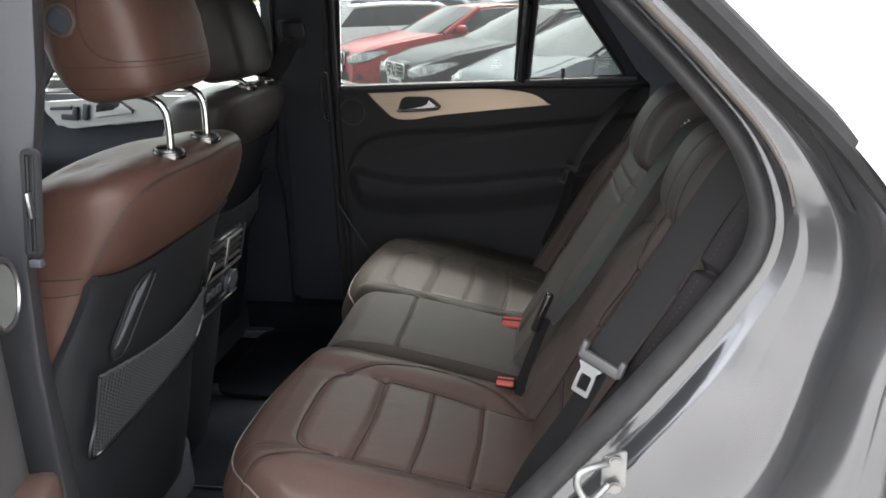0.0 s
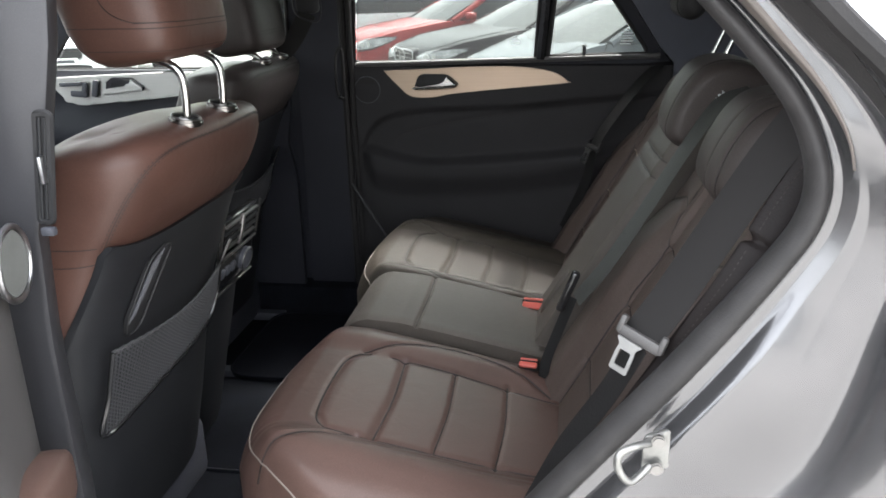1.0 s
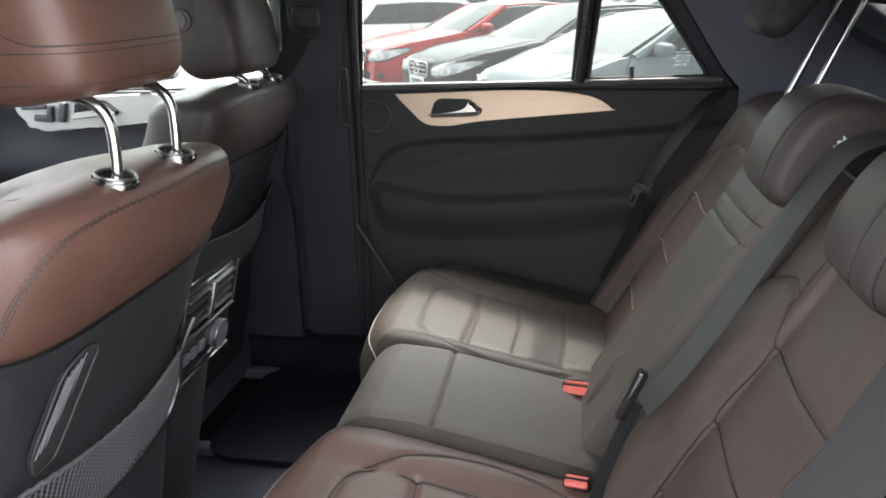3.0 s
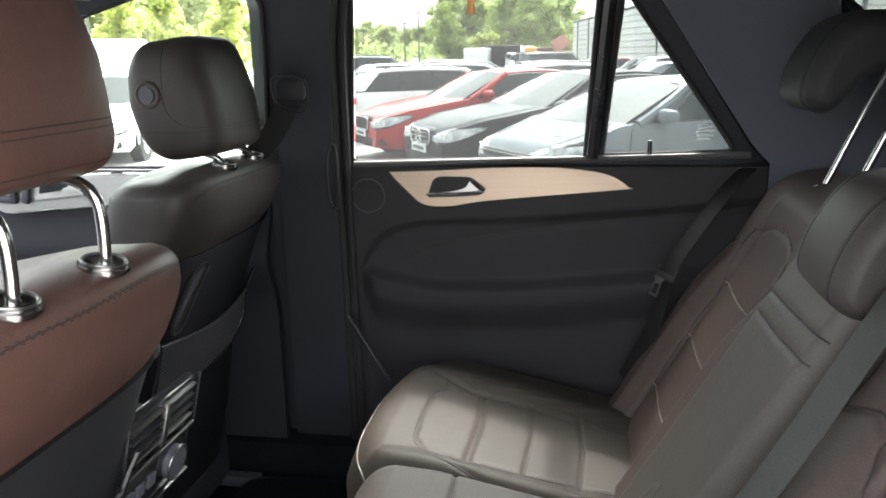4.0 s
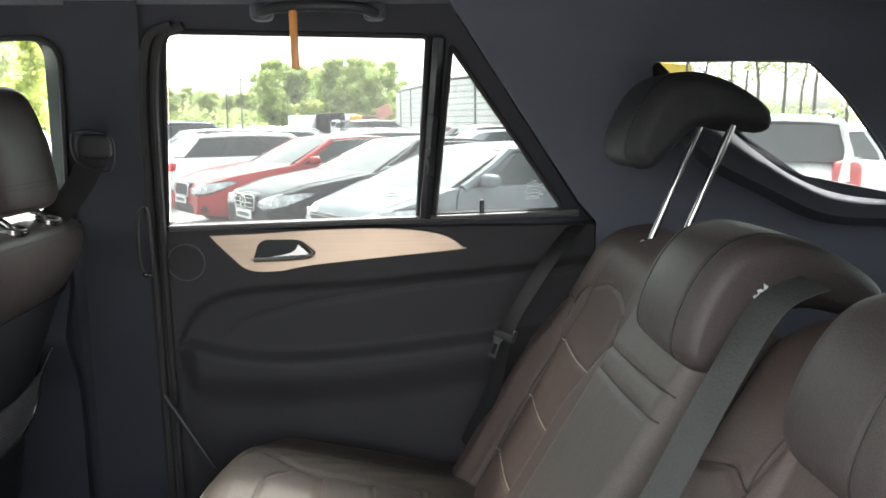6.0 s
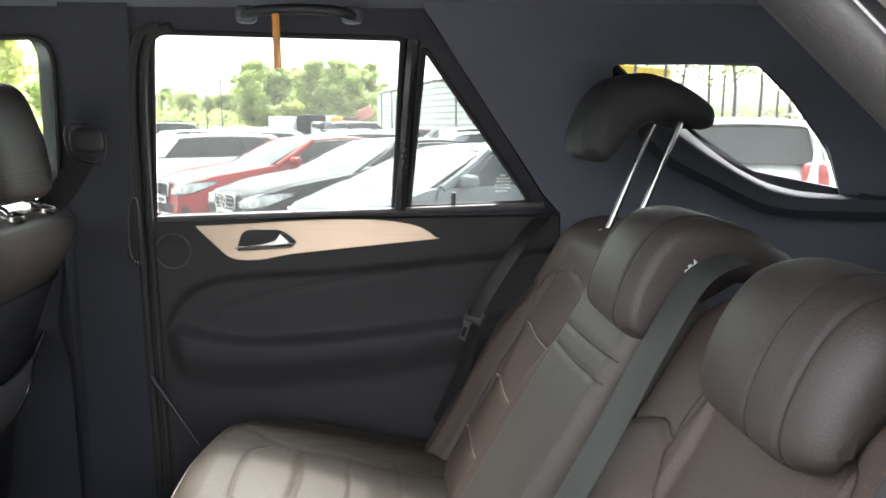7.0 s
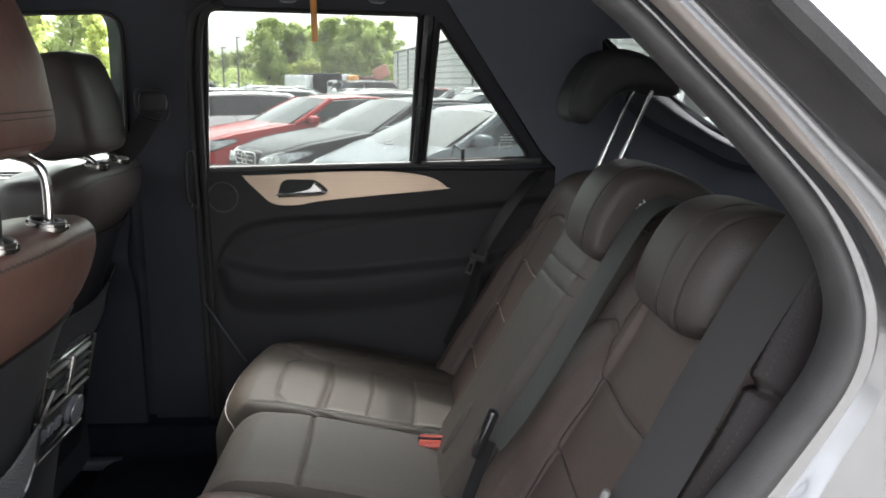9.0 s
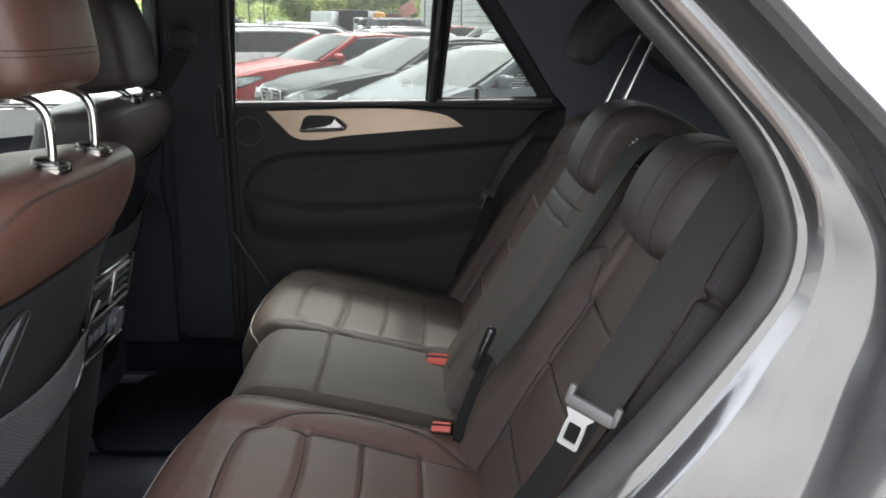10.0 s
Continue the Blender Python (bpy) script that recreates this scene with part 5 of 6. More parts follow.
part("dial", disc(P + T @ Vector((0.016, 0.042, -0.033)), T @ Vector((1, 0, 0)), 0.026, 0.014, 28, 0.003), PLASTIC, panel)
part("dial_ring", ring(P + T @ Vector((0.022, 0.042, -0.033)), T @ Vector((1, 0, 0)), 0.026, 0.002), DARK_SATIN, panel, "satin dial ring")
for i in range(3):
    part("button", box(P + T @ Vector((0.014, -0.075 + 0.028 * i, -0.03)), (0.006, 0.02, 0.02), 0.002, T), PLASTIC, panel)
part("edge_strip", box(P + T @ Vector((0.013, 0, 0.006)), (0.006, 0.195, 0.006), 0.002, T), DARK_SATIN, panel)
part("edge_strip", box(P + T @ Vector((0.013, 0, -0.076)), (0.006, 0.195, 0.005), 0.002, T), DARK_SATIN, panel)

mat_ob = thing("floor_mat", (-0.5, 1.3, 0.36), "black carpet floor mat with a grey bound edge", "floor mat")
MO = rounded([(-0.62, 1.08), (-0.16, 1.08), (-0.16, 1.52), (-0.62, 1.52)], 0.08)
part("mat_body", plate(MO, [], 0.01, lambda a, b, d: (a, b, 0.372 + d)), CARPET, mat_ob)
part("bound_edge", tube([(a, b, 0.384) for a, b in MO], 0.0035, 6, True), CARPET, mat_ob)

mat_far = copy_thing(mat_ob, pose(-0.50, 2.17, 0.36))
mat_far["label"] = "black carpet floor mat on the passenger side"

grab = thing("grab_handle", (0.02, 2.33, 1.59), "dark roof grab handle above the rear window", "grab handle")
part("handle", tube(smooth_line([(-0.095, 2.345, 1.605), (-0.085, 2.315, 1.602), (-0.06, 2.295, 1.606), (0.02, 2.29, 1.61), (0.10, 2.295, 1.606), (0.122, 2.315, 1.60), (0.13, 2.345, 1.603)], 6), 0.011, 10), SHELL, grab)
for q in (-0.09, 0.125):
    part("mount", blob((q, 2.338, 1.605), (0.022, 0.02, 0.018), 0.6, 0.6, n=20, m=12), PLASTIC, grab)
grab2 = copy_thing(grab, pose(-0.98, 2.36, 1.60))
grab2["label"] = "dark roof grab handle above the front window"
visor = thing("sun_visor", (-0.93, 2.12, 1.57), "pale grey sun visor folded up under the roof", "sun visor")
part("board", box((-0.93, 2.10, 1.575), (0.17, 0.42, 0.018), 0.008, Matrix.Rotation(radians(14), 3, "Y")), VISOR, visor)
part("hinge", tube([(-1.005, 2.02, 1.590), (-1.005, 2.34, 1.592)], 0.006, 8), PLASTIC_GREY, visor)
tag = thing("air_freshener", (-0.03, 2.26, 1.50), "amber wooden stick hanging on a thread", "air freshener")
part("stick", box((-0.020, 2.262, 1.545), (0.015, 0.006, 0.105), 0.003, Matrix.Rotation(radians(-1), 3, "Y")), AMBER, tag)
part("thread", tube([(-0.020, 2.262, 1.597), (-0.019, 2.288, 1.612)], 0.001, 5), WEB, tag)

# ---- outside: parked cars ----
TYRE = mat("tyre_rubber", (0.02, 0.02, 0.02), 0.85, var=0.2, gscale=80)
RIM = mat("alloy_rim", (0.5, 0.5, 0.5), 0.35, metal=0.8, var=0.1, bump=0)
CARGLASS = mat("car_glass", (0.050, 0.056, 0.056), 0.05, var=0.1, bump=0, spec=0.05)
LAMP = mat("headlamp_glass", (0.55, 0.56, 0.55), 0.08, metal=0.0, var=0.5, scale=12, bump=0, coat=0.3, base2=(0.14, 0.14, 0.15))
TAIL = mat("tail_lamp_red", (0.55, 0.03, 0.025), 0.12, var=0.2, scale=25, bump=0, coat=1.0)
PLATE = mat("number_plate_white", (0.75, 0.75, 0.72), 0.4, var=0.08, bump=0)


def paint(name, c, metal=0.3):
    return mat(name, c, 0.24, metal=0.0, var=0.15, scale=3, grain=0.08, gscale=900, bump=0, coat=0.0, spec=metal)


P_WHITE = paint("white_paint", (0.82, 0.82, 0.81), 0.12)
P_RED = paint("red_paint", (0.34, 0.034, 0.032), 0.10)
P_BLACK = paint("anthracite_paint", (0.022, 0.024, 0.026), 0.03)
P_SILVER = paint("pale_silver_paint", (0.135, 0.150, 0.160), 0.04)
P_GREY = paint("grey_paint", (0.14, 0.147, 0.155), 0.12)

KINDS = {  # length, width, height, windscreen base and top, roof end, rear glass base, belt, bonnet front, deck
    "sedan": (4.9, 1.87, 1.43, 1.00, 0.15, -1.05, -1.75, 0.98, 0.76, 1.04),
    "coupe": (4.26, 1.81, 1.41, 1.28, 0.42, -1.15, -1.95, 1.00, 0.82, 1.02),
    "wagon": (4.85, 1.85, 1.45, 0.95, 0.15, -1.80, -2.30, 1.00, 0.76, 1.02),
    "suv": (4.55, 1.84, 1.70, 0.95, 0.35, -1.95, -2.18, 1.10, 0.88, 1.30),
    "hatch": (4.2, 1.78, 1.47, 0.85, 0.15, -1.45, -1.95, 0.97, 0.72, 1.02),
}


def car(name, kind, col, label, m, grille="bars", category="car", group="parked cars"):
    L, W, H, a0, a1, r1, r0, belt, hood, deck = KINDS[kind]
    root = new(name)
    ORIGIN[root] = Vector((0, 0, 0))
    tagged(root, label, category, group)
    h, hw = L / 2, W / 2

    def width(x):
        u = max(0, (abs(x) - 0.55 * h) / (0.45 * h))
        return hw * (1 - (0.26 if x > 0 else 0.16) * u ** 2.6)

    def top(x):
        return float(np.interp(x, (-h, -h + 0.12, r0 - 0.02, r0 + 0.25, a0 - 0.1, a0 + 0.05, h - 0.55, h - 0.12, h), (deck - 0.18, deck - 0.03, deck, belt + 0.02, belt + 0.03, belt + 0.02, hood + 0.12, hood, hood - 0.10)))

    def low(x):
        return 0.20 + 0.06 * max(0, (abs(x) - 0.8 * h) / (0.2 * h))

    N = 44
    bm = bmesh.new()
    rows = []
    for i in range(N + 1):
        t = i / N
        x = h * math.sin((t - 0.5) * math.pi) * 0.35 + 0.65 * (2 * t - 1) * h
        w, zt, zl = width(x), top(x), low(x)
        zb = min(belt, zt - 0.03)
        half = [(0, zl), (w * 0.85, zl), (w * 0.965, zl + 0.10), (w * 0.985, 0.45), (w * 1.0, 0.62 if zb > 0.7 else (0.45 + zb) / 2), (w * 0.985, zb - 0.06), (w * 0.955, zb), (w * 0.88, zb + (zt - zb) * 0.55), (w * 0.62, zb + (zt - zb) * 0.90), (w * 0.3, zt), (0, zt + 0.006)]
        ring_ = [bm.verts.new((x, y, z)) for y, z in half] + [bm.verts.new((x, -y, z)) for y, z in half[-2:0:-1]]
        rows.append(ring_)
    k = len(rows[0])
    for a, b in zip(rows, rows[1:]):
        for j in range(k):
            bm.faces.new((a[j], a[(j + 1) % k], b[(j + 1) % k], b[j]))
    bm.faces.new(rows[0])
    bm.faces.new(rows[-1][::-1])
    skin = BVHTree.FromBMesh(bm)
    body = part("body", bm, col, root)

    def patch(low, up, d, lift=0.006, ns=18, nt=6):
        """A piece laid on the body between two edges, dropped on it along d."""
        d = Vector(d).normalized()
        a, b = smooth_line(low, 6), smooth_line(up, 6)
        pick = lambda ln, s: ln[min(len(ln) - 2, int(s * (len(ln) - 1)))].lerp(ln[min(len(ln) - 1, int(s * (len(ln) - 1)) + 1)], s * (len(ln) - 1) - min(len(ln) - 2, int(s * (len(ln) - 1))))

        def f(s, t):
            q = pick(a, s).lerp(pick(b, s), t)
            hit = skin.ray_cast(q - d * 1.5, d)
            return (hit[0] if hit[0] is not None else q) - d * lift
        return sheet(f, ns, nt, lambda s, t: tuple(d * 0.03))

    wb = lambda x: width(x) * 0.93
    wr = hw * 0.70
    # dark cabin core, glass laid on it, painted roof and pillars
    def side_pt(t, v, q, off=0.0):
        """t along from front to rear, v from belt to roof."""
        xb, xt = a0 - 0.06 + (r0 - a0 + 0.10) * t, a1 - 0.02 + (r1 - a1) * t
        x = xb + (xt - xb) * v
        y0, y1 = wb(xb) + off, wr + off
        z = belt - 0.01 + (H - 0.055 - belt + 0.07 * math.sin(math.pi * t) * 0.5) * v
        return (x, q * (y0 + (y1 - y0) * v + 0.035 * math.sin(math.pi * v)), z)
    part("roof", sheet(lambda s, t: (a1 + 0.03 + (r1 - a1 - 0.03) * s, wr * 1.02 * (2 * t - 1), side_pt(s, 1, 1)[2] + 0.045 * (1 - (2 * t - 1) ** 2) ** 0.6), 16, 14, lambda s, t: (0, 0, -0.04)), col, root)
    ws = lambda s, t: (a0 + (a1 - a0) * t + 0.14 * (1 - (2 * s - 1) ** 2) * (1 - 0.55 * t), (wb(a0) * 0.97 + (wr - wb(a0) * 0.97) * t) * (2 * s - 1), belt + 0.0 + (H - 0.05 - belt + 0.03 * (1 - (2 * s - 1) ** 2)) * t)
    part("windscreen", sheet(ws, 16, 10, lambda s, t: (-0.03, 0, -0.01)), CARGLASS, root, "windscreen mirroring the pale sky")
    rs = lambda s, t: (r0 + (r1 - r0) * t - 0.08 * (1 - (2 * s - 1) ** 2) * (1 - t), (wb(r0) * 0.95 + (wr - wb(r0) * 0.95) * t) * (2 * s - 1), deck - 0.03 + (H - (0.05 if kind != "suv" else 0.11) - deck + 0.03 + 0.02 * (1 - (2 * s - 1) ** 2)) * t)
    part("rear_window", sheet(rs, 12, 8, lambda s, t: (0.03, 0, -0.01)), CARGLASS, root)
    for q in (-1, 1):
        for t0, t1 in ((0.10, 0.47), (0.50, 0.80)) if kind in ("sedan", "hatch") else (((0.10, 0.40), (0.43, 0.68), (0.71, 0.93)) if kind in ("wagon", "suv") else ((0.12, 0.60), (0.63, 0.86))):
            part("side_window", sheet(lambda s, t, q=q, t0=t0, t1=t1: side_pt(t0 + (t1 - t0) * s, 0.06 + 0.84 * t, q, 0.004), 10, 8, lambda s, t: (0, -0.02 * q, 0)), CARGLASS, root)
        part("cabin_side", sheet(lambda s, t, q=q: side_pt(0.05 + 0.95 * s, t, q, -0.006), 16, 8, lambda s, t: (0, -0.02 * q, 0)), PLASTIC_GLOSS, root)
        part("front_pillar", tube([side_pt(0.03, v / 6, q) for v in range(7)], 0.052, 8), col, root)
        part("roof_rail", tube([side_pt(t / 14, 0.985, q, 0.0) for t in range(15)], 0.026, 8), col, root)
        part("rear_pillar", sheet(lambda s, t, q=q: side_pt((0.82 if kind in ("sedan", "hatch") else 0.88 if kind == "coupe" else 0.94) + (1.02 - 0.82) * s, t, q, 0.006), 5, 8, lambda s, t: (0, -0.03 * q, 0)), col, root)
        part("belt_strip", tube([side_pt(t / 14, 0.04, q, 0.012) for t in range(15)], 0.010, 6), CHROME if kind == "sedan" else PLASTIC_GLOSS, root)
        mir = part("door_mirror", blob((a0 - 0.42, q * (wb(a0) + 0.13), belt + 0.07), (0.085, 0.105, 0.07), 0.7, 0.7, lambda x, y, z: (x, y, z * (1 - 0.15 * y * q)), 20, 12), col, root)
        part("mirror_arm", box((a0 - 0.42, q * (wb(a0) + 0.02), belt + 0.03), (0.07, 0.12, 0.035), 0.01), PLASTIC, mir)
        low = [(h + 0.02, q * hw * 0.45, hood - 0.175), (h - 0.05, q * hw * 0.64, hood - 0.215), (h - 0.20, q * hw * 0.84, hood - 0.175), (h - 0.50, q * hw * 0.98, hood - 0.03)]
        up = [(h - 0.01, q * hw * 0.45, hood - 0.095), (h - 0.10, q * hw * 0.62, hood - 0.030), (h - 0.30, q * hw * 0.82, hood + 0.015), (h - 0.56, q * hw * 0.97, hood + 0.02)]
        mid = [Vector(a).lerp(Vector(b), 0.14) for a, b in zip(low, up)]
        mid2 = [Vector(a).lerp(Vector(b), 0.86) for a, b in zip(low, up)]
        toward = (-0.8, -0.55 * q, -0.12)
        lamp = part("headlight", patch(low, up, toward), PLASTIC_GLOSS, root, "clear headlamp in a dark housing")
        part("lamp_glass", patch(mid, mid2, toward, 0.012), LAMP, lamp, "pale headlamp glass")
        for fr in (0.40, 0.62):
            c0 = Vector(low[1]).lerp(Vector(low[2]), fr * 1.6 - 0.4).lerp(Vector(up[1]).lerp(Vector(up[2]), fr * 1.6 - 0.4), 0.45)
            hit = skin.ray_cast(c0 - Vector(toward).normalized() * 1.5, Vector(toward).normalized())
            if hit[0] is not None:
                part("lamp_lens", disc(hit[0] - Vector(toward).normalized() * 0.010, -Vector(toward), 0.050, 0.016, 20, 0.004), CHROME, lamp)
        part("bonnet_gap", tube([hit[0] + Vector((0, 0, 0.001)) for hit in (skin.ray_cast(Vector((x_, q * width(x_) * 0.80, 2.0)), Vector((0, 0, -1))) for x_ in np.linspace(a0 + 0.05, h - 0.22, 14)) if hit[0] is not None], 0.005, 5), BLACK_HOLE, root)
        part("tail_light", blob((-h + (0.16 if kind != "suv" else 0.07), q * hw * (0.76 if kind != "suv" else 0.74), deck - 0.20 if kind != "suv" else 1.10), (0.14, 0.13, 0.09 if kind != "suv" else 0.18), 0.4, 0.6, None, 20, 12), TAIL, root, "red tail lamp")
        part("side_intake", blob((h - 0.14, q * hw * 0.62, 0.36), (0.10, 0.16, 0.07), 0.5, 0.6, None, 18, 10), BLACK_HOLE, root)
        for xs in ((a0 - 0.12, -0.22, -1.05) if kind != "coupe" else (a0 - 0.05, -0.65)):
            part("door_gap", tube([(xs - 0.02, q * (width(xs) * 0.966), 0.33), (xs + 0.03, q * (width(xs) * 1.004), 0.56), (xs, q * (width(xs) * 0.992), belt - 0.07), (xs - 0.05, q * (width(xs) * 0.96), belt)], 0.006, 5), BLACK_HOLE, root)
        for xs in ((-0.08, -0.92) if kind != "coupe" else (-0.50,)):
            part("door_handle", box((xs, q * (width(xs) * 1.0 + 0.004), belt - 0.15), (0.20, 0.03, 0.03), 0.01), col, root)
        if kind == "sedan":
            part("window_trim", tube([side_pt(0.05 + 0.86 * t / 14, 0.93, q, 0.010) for t in range(15)], 0.010, 6), CHROME, root)
        for xs in (h - 0.86, -h + 0.92):
            part("arch_lip", tube([(xs + 0.392 * math.cos(radians(a)), q * (width(xs) + 0.004), 0.33 + 0.392 * math.sin(radians(a))) for a in range(0, 181, 9)], 0.016, 6), col, root)
            part("wheel_arch", disc((xs, q * (width(xs) - 0.085), 0.33), (0, 1, 0), 0.375, 0.20, 32, 0.02), BLACK_HOLE, root)
            wheel = part("wheel", disc((xs, q * (width(xs) - 0.09), 0.325), (0, 1, 0), 0.325, 0.225, 36, 0.04), TYRE, root, "black tyre")
            part("rim", disc((xs, q * (width(xs) - 0.085), 0.325), (0, 1, 0), 0.225, 0.235, 28, 0.02), RIM, wheel)
            for sp in range(5):
                an = 2 * math.pi * sp / 5
                part("spoke", box((xs + 0.12 * math.cos(an), q * (width(xs) + 0.036), 0.325 + 0.12 * math.sin(an)), (0.19, 0.02, 0.045), 0.008, Matrix.Rotation(-an, 3, "Y")), CHROME, wheel)
    # front: grille, intake, plate
    gz = hood - 0.13
    gr = part("grille", blob((h - 0.06, 0, gz), (0.09, 0.34 if grille != "slot" else 0.60, 0.125 if grille != "slot" else 0.05), 0.4, 0.5, None, 28, 12), BLACK_HOLE, root)
    if grille == "bars":
        for i in range(3):
            part("bar", box((h + 0.035, 0, gz - 0.06 + 0.06 * i), (0.02, 0.60, 0.014), 0.004), CHROME, gr)
        part("emblem_ring", ring((h + 0.045, 0, gz), (1, 0, 0), 0.095, 0.011), CHROME, gr)
        for an in (90, 210, 330):
            part("emblem_ray", tube([(h + 0.045, 0, gz), (h + 0.045, 0.092 * math.cos(radians(an)), gz + 0.092 * math.sin(radians(an)))], 0.008, 6), CHROME, gr)
    if grille != "slot":
        part("grille_frame", tube([(h + 0.028, a, b) for a, b in rounded([(-0.33, gz - 0.10), (0.33, gz - 0.10), (0.36, gz + 0.10), (-0.36, gz + 0.10)], 0.07)], 0.012, 6, True), SATIN, gr)
    else:
        part("bar", box((h + 0.025, 0, gz + 0.02), (0.02, 1.1, 0.010), 0.003), CHROME, gr)
    part("lower_intake", blob((h - 0.07, 0, 0.34), (0.10, 0.50, 0.075), 0.4, 0.5, None, 24, 10), BLACK_HOLE, root)
    pl = part("number_plate", box((h + 0.045, 0, 0.47), (0.012, 0.52, 0.11), 0.004), PLATE, root)
    part("plate_print", box((h + 0.053, 0, 0.47), (0.004, 0.40, 0.05), 0.001), PLASTIC, pl)
    if kind in ("wagon", "suv"):
        for q in (-1, 1):
            part("roof_bar", tube(smooth_line([(a1 - 0.15, q * wr * 0.92, H - 0.04), (a1 - 0.28, q * wr * 0.92, H + 0.03), (-0.7, q * wr * 0.92, H + 0.045), (r1 + 0.35, q * wr * 0.92, H + 0.03), (r1 + 0.2, q * wr * 0.92, H - 0.04)], 5), 0.016, 8), PLASTIC_GLOSS, root)
    if kind == "suv":
        sp = part("spare_wheel_cover", blob((-h - 0.10, 0.30, 1.02), (0.34, 0.34, 0.15), 0.45, 1.0, None, 40, 20, Matrix.Rotation(radians(90), 3, "Y")), P_WHITE, root, "white spare wheel cover on the tailgate")
        part("cover_rim", ring((-h - 0.06, 0.30, 1.02), (1, 0, 0), 0.342, 0.034), TYRE, sp)
        part("rear_bumper", box((-h + 0.05, 0, 0.48), (0.22, W * 0.94, 0.28), 0.06), col, root)
    root.matrix_world = m
    return root


def at(x, y, head):
    """Front of the car's middle at x, y on the ground; head in degrees anticlockwise from +x."""
    return lambda L: pose(x - math.cos(radians(head)) * L / 2, y - math.sin(radians(head)) * L / 2, GROUND, 0, 0, head)


HEAD = 213
silver_car = car("parked_car", "coupe", P_SILVER, "pale silver coupe parked nose out, dusty windscreen", at(-0.58, 8.8, HEAD)(4.26), "slot")
black_car = car("parked_car", "sedan", P_BLACK, "anthracite saloon with a broad chrome grille", at(-2.0, 11.4, HEAD)(4.9), "bars")
red_car = car("parked_car", "sedan", P_RED, "red saloon parked beside the anthracite one", at(-3.45, 13.6, HEAD)(4.9), "mesh")
white_wagon = car("parked_car", "wagon", P_WHITE, "white estate car seen from behind and the side", pose(-2.6, 18.0, GROUND, 0, 0, 22), "mesh")
car("parked_car", "suv", P_WHITE, "white off-roader with a spare wheel on its tailgate", pose(4.45, 10.25, GROUND, 0, 0, 68), "mesh")
white_hatch = car("parked_car", "hatch", P_WHITE, "white hatchback facing the silver off-roader across the lane", pose(-8.6, 14.5, GROUND, 0, 0, 285), "mesh")
grey_suv = car("parked_car", "suv", P_GREY, "dark grey off-roader in the row behind", pose(-7.2, 29.5, GROUND, 0, 0, 25), "mesh")
grey_wagon = car("parked_car", "wagon", P_GREY, "grey estate car in the row behind", pose(-3.6, 30.5, GROUND, 0, 0, 25), "mesh")
for src, x, y, head, label in (
        (white_wagon, 0.2, 20.6, 25, "white estate car in the second row"), (silver_car, 2.9, 22.0, 25, "silver coupe in the second row"),
        (grey_wagon, 2.4, 12.0, HEAD, "grey estate car beyond the silver coupe"), (white_hatch, 4.5, 15.5, HEAD, "white hatchback beyond the silver coupe"),
        (black_car, 6.2, 23.5, 25, "dark saloon in the second row"), (white_hatch, -5.2, 25.5, 25, "white hatchback in a far row"),
        (white_wagon, -12.0, 24.0, 300, "white estate car across the lane"), (silver_car, -14.5, 20.5, 290, "silver coupe across the lane"), (white_hatch, -11.8, 17.2, 285, "white hatchback beside its twin"),
        (white_wagon, -9.0, 34.0, 25, "white estate car in a far row"), (silver_car, -0.8, 32.0, 25, "silver car in a far row"), (red_car, 1.6, 37.0, 25, "red saloon in a far row"),
        (grey_suv, -1.0, 41.0, 25, "dark off-roader in a far row"), (white_wagon, 4.2, 34.0, 25, "white estate in a far row"), (black_car, 8.6, 20.0, 25, "dark saloon near the warehouse"),
        (silver_car, -17.5, 27.0, 300, "silver car near the fence"), (white_hatch, 8.8, 15.2, 68, "white hatchback beside the off-roader"), (white_hatch, -6.2, 40.0, 25, "white hatchback in the last row"),
        (white_wagon, -2.9, 24.2, 25, "white estate between the rows"), (white_wagon, -15.0, 33.0, 300, "white estate near the fence")):
    c = copy_thing(src, pose(x, y, GROUND, 0, 0, head))
    c["label"] = label

# ---- outside: warehouse, vans, poles, fence, trees ----
SIDING = mat("white_ribbed_siding", (0.66, 0.66, 0.64), 0.55, var=0.10, scale=0.7, grain=0.15, gscale=40, bump=0.1)
# Darker rib colour paints the shade lines between the siding laps.
SIDING_SHADE = mat("siding_lap_shade", (0.34, 0.35, 0.34), 0.6, var=0.10, scale=0.7, bump=0)
YELLOW = mat("yellow_fascia", (0.72, 0.48, 0.03), 0.5, var=0.1, scale=1, bump=0)
ORANGE = mat("orange_paint", (0.75, 0.30, 0.03), 0.45, var=0.1, scale=2, bump=0)
PINK = mat("faded_red_steel", (0.55, 0.24, 0.19), 0.7, var=0.3, scale=2, gscale=30)
RUSTY = mat("rusty_red_steel", (0.14, 0.06, 0.05), 0.7, var=0.4, scale=2, gscale=30)
STEEL = mat("dull_grey_steel", (0.12, 0.12, 0.12), 0.5, metal=0.3, var=0.2, scale=3)
BARK = mat("grey_bark", (0.11, 0.09, 0.07), 0.9, var=0.4, scale=6, gscale=25, bump=0.6)


